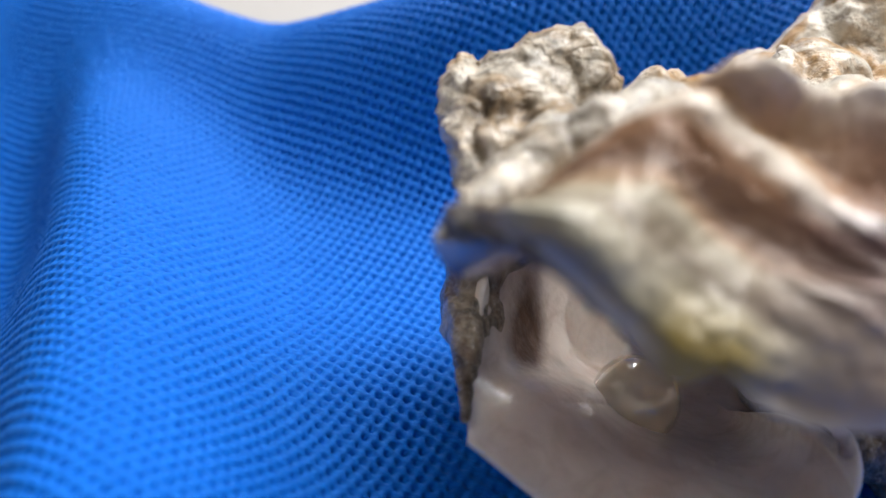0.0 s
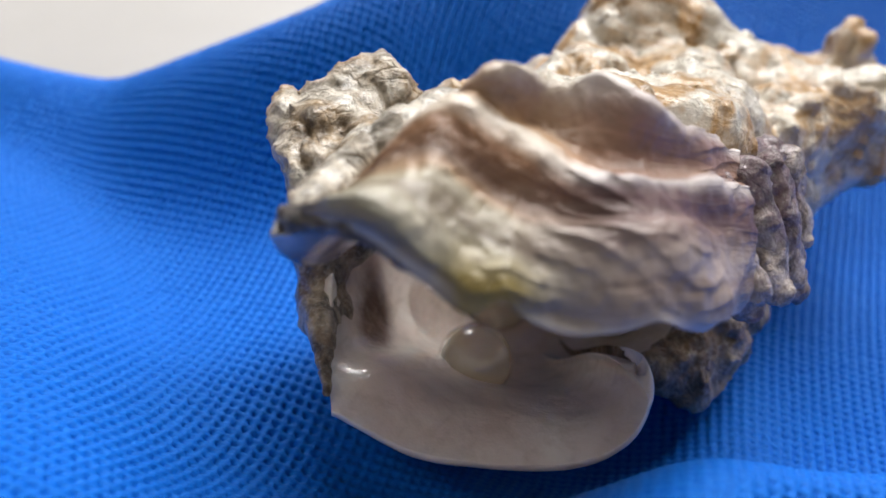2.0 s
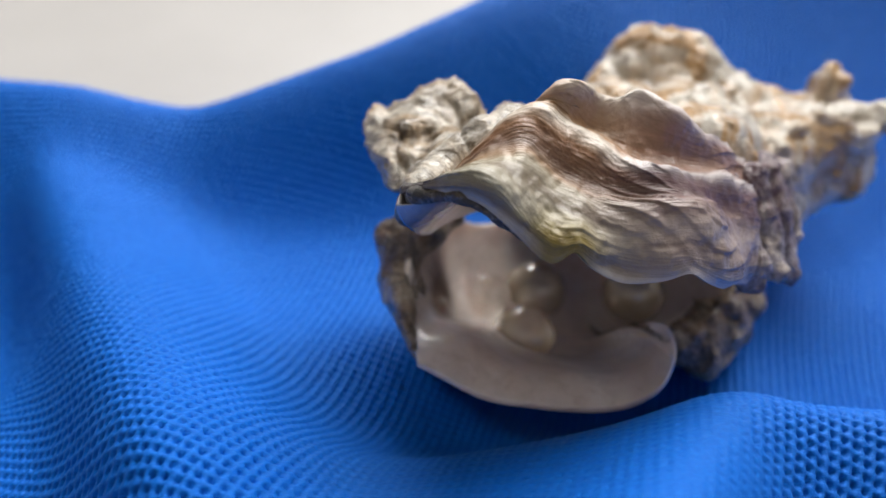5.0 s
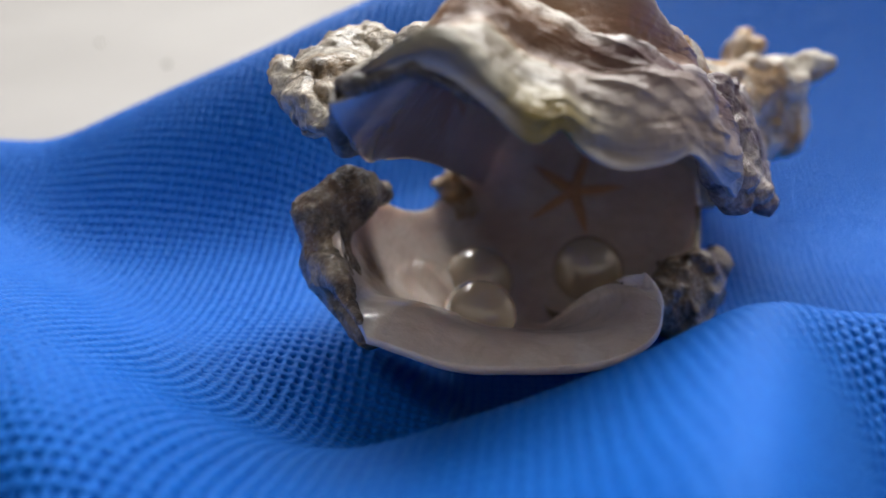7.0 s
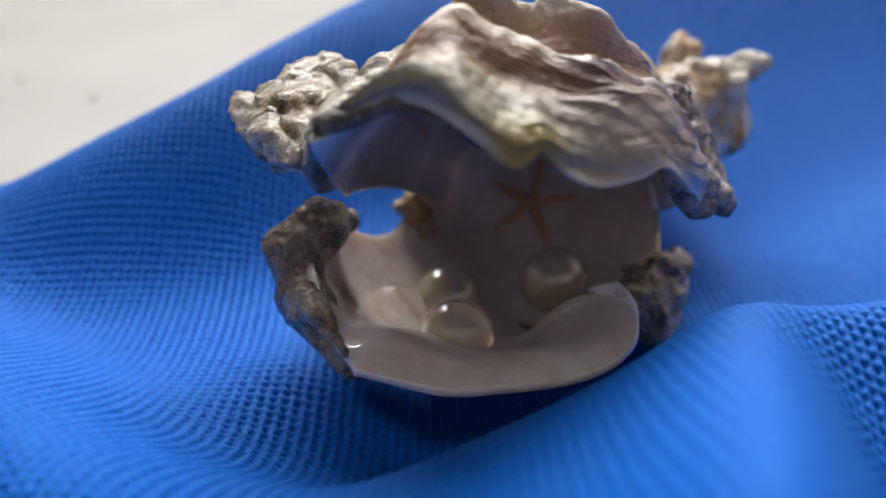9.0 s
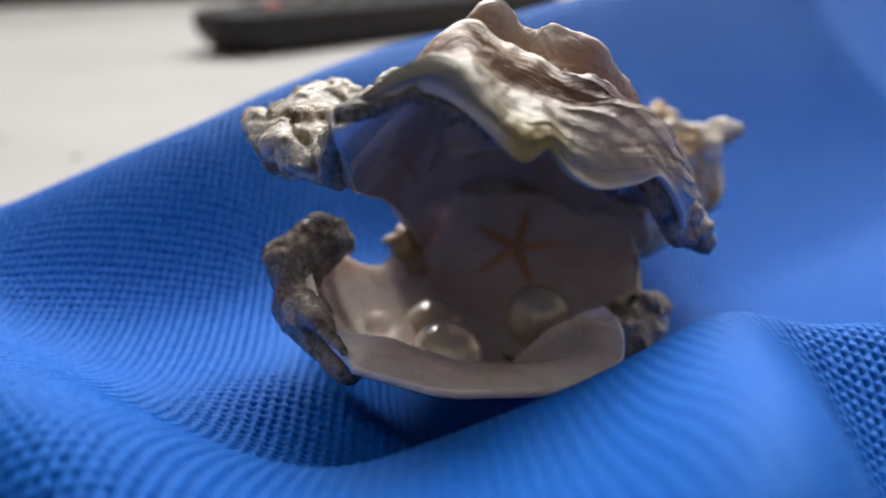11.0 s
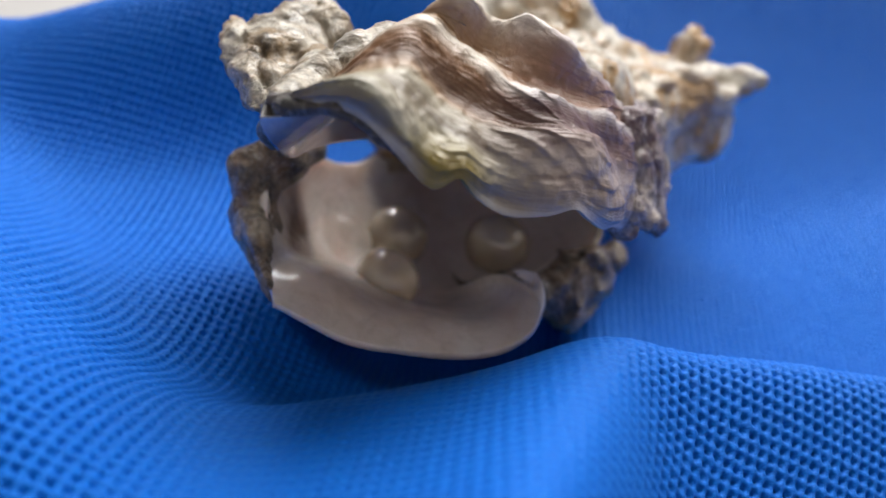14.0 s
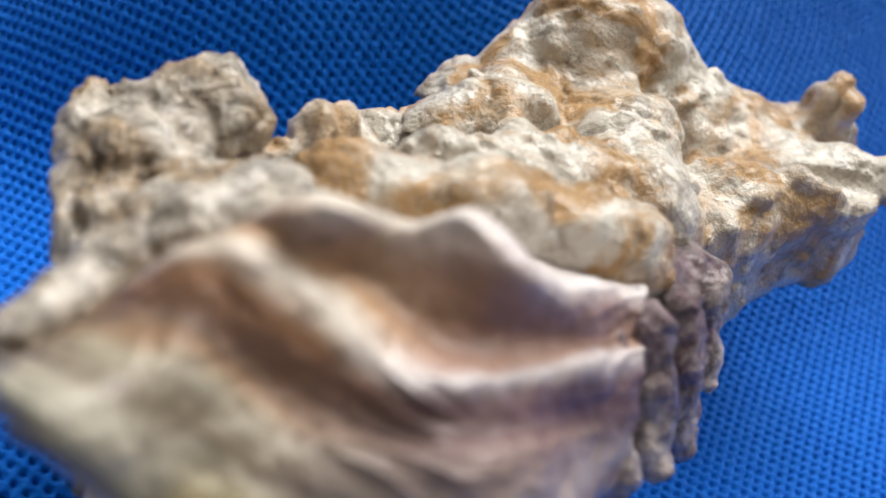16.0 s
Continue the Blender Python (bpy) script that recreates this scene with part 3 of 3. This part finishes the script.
def shell_part(name, field, lo, hi, step, mat, parent, label=""):
    verts, quads = surface(field, lo, hi, step)
    return mesh_object(name, verts, quads, [mat], parent, label)


def left_crust(x, y, z):
    d = join(limb(x, y, z, (3.8, 95.5, 33.5), (7.2, 95.5, 35.6), 2.6, 2.3), limb(x, y, z, (3.6, 95.5, 33.5), (3.2, 90.5, 28.2), 2.9, 2.7), limb(x, y, z, (3.2, 90.5, 28.2), (5.6, 81.5, 25.2), 2.7, 1.3),
             limb(x, y, z, (3.0, 88, 30.5), (4.2, 76.5, 30.2), 1.9, 0.8), limb(x, y, z, (7, 95.5, 35.4), (10.5, 103, 32), 2.2, 1.8), k=2.5)
    return d - rough(x, y, z, 11, (0.6, 0.4, 0.2)) + crevice(x, y, z, 12, 0.35)


def right_stone(x, y, z):
    d = join(limb(x, y, z, (41, 86, 20), (49, 92, 18.5), 2.4, 3.8), limb(x, y, z, (49, 92, 18.5), (56.5, 98.5, 16.5), 3.8, 2.2), limb(x, y, z, (45, 87, 16), (50, 93, 15.5), 2.6, 3.4), k=2.5)
    return d - rough(x, y, z, 13, (0.7, 0.7, 0.45), (6, 2.6, 1.3))


def back_growth(x, y, z):
    tower = join(limb(x, y, z, (45, 124, 29), (48, 131, 39.5), 11, 8), limb(x, y, z, (40, 128, 39.5), (46, 132.5, 43.5), 4.6, 5.2), limb(x, y, z, (60, 131, 34), (54, 132, 41.5), 5.0, 4.8), ellipsoid(x, y, z, (33, 125, 36.5), (5.5, 5.5, 5)), k=4)
    ridge = join(limb(x, y, z, (56, 128, 34), (76, 133.5, 30), 6, 4), limb(x, y, z, (81, 135, 31), (81, 135.3, 36), 4.8, 4.2), ellipsoid(x, y, z, (68, 122, 30), (14, 11, 5.5)), k=3)
    spur = join(limb(x, y, z, (56, 109, 34), (85, 120.5, 36), 7.0, 2.2), limb(x, y, z, (58, 108, 27), (80, 118.5, 27.5), 6, 3.6), limb(x, y, z, (70, 126, 31), (85.5, 122, 36.2), 3.6, 2.0), k=4)
    deck = join(limb(x, y, z, (22, 94, 49), (33, 94, 48.5), 4.2, 4.6), limb(x, y, z, (33, 94, 48.5), (46, 95, 45.5), 4.6, 4.5), limb(x, y, z, (30, 102, 45), (50, 106, 41), 5, 6), limb(x, y, z, (46, 101, 40), (50, 118, 38), 5, 7), limb(x, y, z, (31, 112, 42), (38, 118, 40), 3.5, 6), ellipsoid(x, y, z, (31, 122, 33), (6, 5.5, 7)), ellipsoid(x, y, z, (31, 113, 39.5), (6, 5.5, 6)), ellipsoid(x, y, z, (38.5, 106, 43), (5, 5, 4.5)), k=2.5)
    d = join(tower, ridge, spur, deck, k=4)
    d = d - rough(x, y, z, 31, (1.3, 0.6, 0.24, 0.12), (9, 4.6, 2.2, 1.1), True)
    d = d + crevice(x, y, z, 37, 0.2)
    d = np.maximum(d, -(ellipsoid(x, y, z, (75, 117.5, 39.5), (7.5, 3.6, 4.2)) + 0.4 * vnoise(x / 3, y / 3, z / 3, 39)))
    d = np.maximum(d, -ellipsoid(x, y, z, (32, 100, 26), (25.5, 30, 18.5)))
    d = np.maximum(d, -ellipsoid(x, y, z, (27, 90, 36.5), (17, 13, 13)))
    return np.maximum(d, 14 - z)


def crumbs(x, y, z):
    d = join(limb(x, y, z, (14, 100, 44), (20, 107, 42), 2.4, 2.6), limb(x, y, z, (20, 107, 42), (27, 115, 39), 2.6, 2.8), ellipsoid(x, y, z, (19, 106, 45), (3, 3, 2.5)), limb(x, y, z, (23.2, 116.5, 26.5), (25, 119, 21.5), 1.6, 2.0), k=1.5)
    return d - rough(x, y, z, 61, (0.9, 0.8, 0.5), (4, 2.2, 1.2))


def lobe(x, y, z):
    d = join(chipped(x, y, z, (4.9, 98.5, 48.0), (6.3, 8.2, 4.7), 3), chipped(x, y, z, (10.4, 102, 49.2), (5.3, 5.3, 4.6), 5), chipped(x, y, z, (4.6, 91.5, 47.6), (5.2, 6.8, 3.6), 8),
             limb(x, y, z, (5.4, 88, 47.8), (6.2, 82.5, 47.6), 2.3, 1.3), limb(x, y, z, (5.2, 75.2, 53.9), (8.2, 81, 52.8), 1.3, 1.9), limb(x, y, z, (8.2, 81, 52.8), (13.2, 84, 55), 1.9, 1.9),
             limb(x, y, z, (13.2, 84, 55), (17.5, 88.5, 53), 1.9, 3.0), chipped(x, y, z, (12, 93, 48.2), (6, 4, 4), 11), limb(x, y, z, (7, 84, 49.5), (11, 90, 49.5), 2.6, 3.0), k=0.8)
    d = d - rough(x, y, z, 51, (0.35, 0.3, 0.2, 0.14), (6, 3.0, 1.5, 0.8)) + crevice(x, y, z, 57, 0.7)
    crack = join(limb(x, y, z, (-3, 93, 50), (3, 89.5, 51.5), 0.5, 0.4), limb(x, y, z, (3, 89.5, 51.5), (12, 87, 53.5), 0.4, 0.9), k=0.5)
    return np.maximum(d, -(crack + rough(x, y, z, 55, (0.5, 0.4, 0.2), (3, 1.6, 0.9))))


def rolled_corner(x, y, z):
    path = ((16, 64.2, 52.9, 0.35), (12.8, 65.4, 55.6, 0.5), (9.2, 66.9, 57.3, 0.6), (5.2, 71.0, 55.2, 0.75), (4.2, 73.4, 53.0, 0.95), (4.2, 75.6, 50.4, 1.1), (4.7, 78.4, 48.2, 1.05), (6, 82, 46.4, 0.8))
    d = join(*(limb(x, y, z, a[:3], b[:3], a[3], b[3]) for a, b in zip(path, path[1:])), k=1.2)
    return d - rough(x, y, z, 81, (0.25, 0.12, 0.06), (5, 2.5, 1.2))


lower = new("lower_valve")
lower.parent = oyster
lower["label"] = "cupped lower valve with smooth pinkish nacre inside"
shell_part("crusted_wall", left_crust, (-4, 70, 20), (16, 112, 42), 0.4, CRUST_GREY, lower, "dark brown crusted wall")
shell_part("slaty_edge", right_stone, (32, 76, 4), (66, 108, 30), 0.4, CRUST_GREY, lower, "grey slaty broken edge")
shell_part("crusted_growth", back_growth, (12, 84, 10), (96, 148, 62), 0.44, CRUST, oyster, "lumpy cream and tan crust with a pointed spur")
shell_part("crumbly_ridge", crumbs, (8, 92, 16), (34, 125, 52), 0.4, CRUST, oyster, "ochre crumbly crust")
shell_part("rough_lobe", lobe, (-6, 70, 38), (25, 113, 63), 0.4, CRUST_STONE, oyster, "pitted cream stony lobe")

shell_part("rolled_corner", rolled_corner, (0, 60, 42), (20, 86, 62), 0.35, CRUST_DARK, oyster, "dark grey rolled corner of the upper valve")


def tube(x, y, z, a, b, ra, rb, seed):
    """A column with a ragged hollow in its lower end."""
    a, b = np.array(a, float), np.array(b, float)
    way = (b - a) / np.linalg.norm(b - a)
    d = limb(x, y, z, a, b, ra, rb) - rough(x, y, z, seed, (0.5, 0.35, 0.25), (4, 2.0, 1.0)) + crevice(x, y, z, seed + 5, 0.35)
    hole = limb(x, y, z, b, b + way * (rb + 2), 0.42 * rb, 0.62 * rb) - rough(x, y, z, seed + 3, (0.3, 0.3, 0.15), (2, 1.2, 0.7))
    return np.maximum(d, -hole)


for k, (a, b, ra, rb) in enumerate((((43, 84, 46.5), (45, 79.0, 39.0), 2.1, 2.4), ((47, 87.5, 45.5), (49, 81.8, 36.0), 2.3, 2.4), ((51.2, 91.5, 43.5), (53.2, 86.2, 33.2), 2.2, 2.3), ((55, 96, 40.5), (56, 91.5, 34), 2.2, 1.9),
                                    ((47, 94, 41.5), (54, 99, 37.5), 4.6, 4.6), ((41.5, 77.5, 41), (45.5, 79, 36.5), 1.8, 2.0), ((53.6, 86.2, 33), (54.3, 85.6, 32), 1.9, 1.7))):
    shell_part("barnacle", lambda x, y, z: tube(x, y, z, a, b, ra, rb, 71 + k),
               np.minimum(a, b) - 7, np.maximum(a, b) + 7, 0.4, CRUST_PURPLE, oyster, "purple-grey fluted barnacle column")


def through_points(points, count):
    """A smooth curve through a few points, evenly parted."""
    pts = np.array(points, float)
    pts = np.concatenate([[2 * pts[0] - pts[1]], pts, [2 * pts[-1] - pts[-2]]])
    t = np.linspace(0, len(pts) - 3 - 1e-6, count)
    i = t.astype(int)
    f_ = (t - i).reshape(-1, *([1] * (pts.ndim - 1)))
    a, b, c_, d = (pts[i + k] for k in range(4))
    return 0.5 * (2 * b + (c_ - a) * f_ + (2 * a - 5 * b + 4 * c_ - d) * f_**2 + (3 * b - a - 3 * c_ + d) * f_**3)


def upper_valve():
    nu, nv = 260, 280
    rim = [(4, 71.5, 54), (10, 66, 57.5), (16.5, 63.5, 52.7), (24, 64, 49.3), (34.5, 65.8, 46.2), (44, 76, 38)]
    ledge = [(3.6, 72.3, 55.5), (10.5, 66.5, 60), (17, 64.2, 55), (24.5, 64.8, 51.5), (35, 66.5, 48.5), (45, 77, 40.5)]
    band = [(3.9, 73.6, 52.2), (13.5, 70.5, 60), (18.7, 69.5, 57), (24, 68.5, 54.7), (33.5, 69.5, 53.2), (45, 79.5, 43)]
    foot = [(4.2, 75.6, 50), (14.7, 73.4, 59.6), (19.7, 72, 57.2), (25, 70.8, 55.0), (32.6, 71.6, 53.6), (45.5, 81, 44)]
    crest = [(5.2, 79, 47.6), (16, 76.8, 60.8), (21.2, 75.6, 59.3), (26, 73.4, 57), (32, 73.6, 55.8), (46, 84, 46.2)]
    dale = [(7.6, 84, 45.8), (18.4, 78.4, 61.0), (24, 79, 57.7), (28.4, 77.8, 55.8), (35.4, 78.2, 53.8), (46.3, 86.5, 45.8)]
    upper = [(11.2, 90, 43.2), (20.2, 80, 62.1), (26.4, 81.4, 60.3), (30.6, 82.4, 60.8), (36.6, 81, 57), (46.5, 89, 47.4)]
    back = [(16, 99, 38.5), (21, 91, 52), (28, 91, 49.5), (34, 90.5, 49.5), (41, 91, 47.5), (49, 95, 42)]
    low = [(20, 108, 33), (24, 108, 40), (30, 109, 42), (37, 109, 42), (44, 108, 40), (53, 105, 35)]
    hinge = [(29, 126, 22), (33, 130, 27), (38, 132, 30), (44, 131, 31), (51, 126, 30), (56, 115, 27)]
    rows = np.stack([through_points(c_, nu) for c_ in (rim, ledge, band, foot, crest, dale, upper, back, low, hinge)])
    grid = through_points(rows, nv)
    vv, uu = np.meshgrid(np.linspace(0, 1, nv), np.linspace(0, 1, nu), indexing="ij")
    for at, height, wide in ((0.42, -0.7, 0.05), (0.5, 1.7, 0.04), (0.63, -0.8, 0.06), (0.755, 1.1, 0.035), (0.86, -0.6, 0.04)):
        grid[..., 2] += height * np.exp(-((uu - at) / wide) ** 2 - vv / 0.14)
    du, dv = np.gradient(grid, axis=1), np.gradient(grid, axis=0)
    nrm = np.cross(du, dv)
    nrm /= np.linalg.norm(nrm, axis=-1, keepdims=True)
    nrm *= np.where(nrm[..., 2:] .mean() < 0, -1, 1)
    x, y, z = grid[..., 0], grid[..., 1], grid[..., 2]
    s = vv * 20 + 2.6 * vnoise(x / 12, y / 12, z / 12, 5)
    saw = s - np.floor(s)
    patch = smoothstep(-0.25, 0.6, vnoise(x / 7, y / 7, z / 7, 8))
    s2 = vv * 75 + 3 * vnoise(x / 5, y / 5, z / 5, 15)
    lift = 0.28 * (1 - saw) ** 2 * patch + 0.06 * (1 - s2 + np.floor(s2)) + 0.7 * vnoise(x / 5, y / 5, z / 5, 2) + 0.22 * vnoise(x / 2, y / 2, z / 2, 3) + 0.12 * vnoise(x / 0.8, y / 0.8, z / 0.8, 4)
    outer = grid + nrm * (lift * smoothstep(0, 0.06, vv))[..., None]
    thick = 0.7 + 1.8 * smoothstep(0, 0.2, vv)
    inner = grid - nrm * thick[..., None]
    pos = np.concatenate([outer.reshape(-1, 3), inner.reshape(-1, 3)])
    i = np.arange(nu * nv).reshape(nv, nu)
    def quad(a):
        return np.stack([a[:-1, :-1], a[:-1, 1:], a[1:, 1:], a[1:, :-1]], -1).reshape(-1, 4)
    j = i + nu * nv
    edges = [np.stack([p_[:-1], p_[1:], q_[1:], q_[:-1]], -1) for p_, q_ in ((j[0], i[0]), (i[-1], j[-1]), (i[:, 0], j[:, 0]), (j[:, -1], i[:, -1]))]
    faces = [quad(i), quad(j)[:, ::-1], *edges]
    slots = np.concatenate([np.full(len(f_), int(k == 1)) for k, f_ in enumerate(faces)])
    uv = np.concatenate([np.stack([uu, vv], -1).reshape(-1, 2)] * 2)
    mesh_object("upper_valve", pos, np.concatenate(faces), [VALVE, NACRE_SHADED], oyster, "ruffled upper valve banded cream, tan and purple", slots, uv)


upper_valve()


def lower_cup():
    """A bowl from its middle out to a wavy rim, with some thickness."""
    rim = [(4.6, 75, 29.3), (14, 70.6, 26.8), (26, 69.8, 25.2), (33, 71.6, 25.2), (36.6, 76, 26.4), (35.8, 80, 26.9), (38.8, 85.2, 23.4), (44, 88.8, 21), (53.5, 99, 22), (57, 114, 33),
           (47, 129, 37), (32, 127.5, 27), (20, 113.5, 24), (10, 104.5, 31), (5.2, 95, 33.5), (4.2, 84, 30.3)]
    nu, nv, bottom = 360, 120, np.array([29.0, 97.0, 13.6])
    edge = through_points(rim + rim[:1], nu + 1)[:-1]
    f_ = np.linspace(0.002, 1, nv)[:, None, None]
    grid = np.empty((nv, nu, 3))
    grid[..., :2] = bottom[:2] + (edge[None, :, :2] - bottom[:2]) * (1 - (1 - f_) ** 1.25)
    front = 1 - smoothstep(74, 98, edge[None, :, 1])
    s_ = f_[..., 0]
    roll = np.sin(np.pi / 2 * np.minimum(s_ / 0.82, 1)) ** 1.6
    grid[..., 2] = bottom[2] + (edge[None, :, 2] - bottom[2]) * (roll * front + s_**2.3 * (1 - front))
    x, y, z = grid[..., 0], grid[..., 1], grid[..., 2]
    grid[..., 2] += 0.6 * vnoise(x / 8, y / 8, z / 8, 4) + 0.2 * vnoise(x / 3, y / 3, z / 3, 6)
    du = np.roll(grid, -1, 1) - np.roll(grid, 1, 1)
    dv = np.gradient(grid, axis=0)
    nrm = np.cross(du, dv)
    nrm /= np.linalg.norm(nrm, axis=-1, keepdims=True) + 1e-9
    nrm *= np.sign(nrm[..., 2].mean())
    thick = 0.9 + 2.0 * (1 - f_[..., 0] ** 7) + 0.3 * vnoise(x / 4, y / 4, z / 4, 14) * (1 - f_[..., 0] ** 8)
    outer = grid - nrm * thick[..., None]
    i = np.arange(nu * nv).reshape(nv, nu)
    i = np.concatenate([i, i[:, :1]], 1)
    def quad(a):
        return np.stack([a[:-1, :-1], a[:-1, 1:], a[1:, 1:], a[1:, :-1]], -1).reshape(-1, 4)
    j = i + nu * nv
    faces = np.concatenate([quad(i), quad(j)[:, ::-1], np.stack([i[-1][:-1], i[-1][1:], j[-1][1:], j[-1][:-1]], -1)])
    pos = np.concatenate([grid.reshape(-1, 3), outer.reshape(-1, 3)])
    # Outside below the lip: dark crust that also stands in for the lip's shadow.
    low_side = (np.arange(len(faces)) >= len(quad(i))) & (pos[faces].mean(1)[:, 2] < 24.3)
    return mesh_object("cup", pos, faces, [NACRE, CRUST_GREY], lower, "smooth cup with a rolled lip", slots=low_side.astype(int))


cup = lower_cup()

# ---------- pearls and starfish ----------


def pearl():
    bm = bmesh.new()
    bmesh.ops.create_uvsphere(bm, u_segments=64, v_segments=40, radius=0.0049)
    for v_ in bm.verts:
        v_.co *= 1 + 0.012 * noise.noise(v_.co * 300)
    for f_ in bm.faces:
        f_.smooth = True
    return tagged(part("pearl", bm, PEARL), "glossy cream pearl lying in the oyster", "pearl", "pearls in the shell")


first = pearl()
first.location = (0.0243, 0.1050, 0.0162)
for x, y, z, size in ((0.0390, 0.1015, 0.0172, 1.0), (0.0199, 0.0889, 0.0206, 0.92)):
    other = copy_thing(first, pose(x, y, z, 40 * x * 100, 20, 70))
    other.scale = (size, size, size)
clear = copy_thing(first, pose(0.0153, 0.1004, 0.0186, 40, 20, 70))
clear.scale = (0.88, 0.88, 0.88)
clear.data = clear.data.copy()
clear.data.materials[0] = CLEAR
clear["label"] = "nearly clear glassy bead lying in the oyster"


def starfish(middle, normal, turn):
    """A five-armed star bent to the wall of the cup."""
    rays, ring, n_ = 5, 16, 80
    normal = Vector(normal).normalized()
    across = normal.cross(Vector((0, 0, 1))).normalized()
    up = across.cross(normal)
    wall = BVHTree.FromObject(cup, bpy.context.evaluated_depsgraph_get())
    bm = bmesh.new()

    def place(u, w, height):
        p_ = Vector(middle) * MM + (across * u + up * w) * MM
        at = wall.ray_cast(p_ + normal * 0.012, -normal, 0.03)[0] or p_
        return bm.verts.new(at + normal * height * MM)
    hub, rows = place(0, 0, 1.5), []
    for k in range(n_):
        a = 2 * math.pi * k / n_
        w = abs(((a * rays / (2 * math.pi)) % 1) - 0.5) * 2
        reach = 8.2 * (0.2 + 0.8 * w**2.6)
        bump_ = [0.5 * math.sin(37 * k + 11 * j) * 0.18 for j in range(ring)]
        rows.append([place(reach * (j + 1) / ring * math.cos(a + turn), reach * (j + 1) / ring * math.sin(a + turn),
                           0.15 + bump_[j] * (j < ring - 1) + 1.3 * (1 - ((j + 1) / ring) ** 2) ** 0.5 * (0.35 + 0.65 * (1 - (j + 1) / ring))) for j in range(ring)]
                    + [place(reach * math.cos(a + turn), reach * math.sin(a + turn), -0.3)])
    for k in range(n_):
        e, f_ = rows[k], rows[(k + 1) % n_]
        bm.faces.new((hub, e[0], f_[0])).smooth = True
        for j in range(ring):
            bm.faces.new((e[j], e[j + 1], f_[j + 1], f_[j])).smooth = True
    return tagged(part("starfish", bm, STAR), "small dried orange starfish leaning inside the shell", "starfish")


starfish((44.0, 119.0, 21.0), (-0.45, -0.62, 0.6), math.radians(-118))
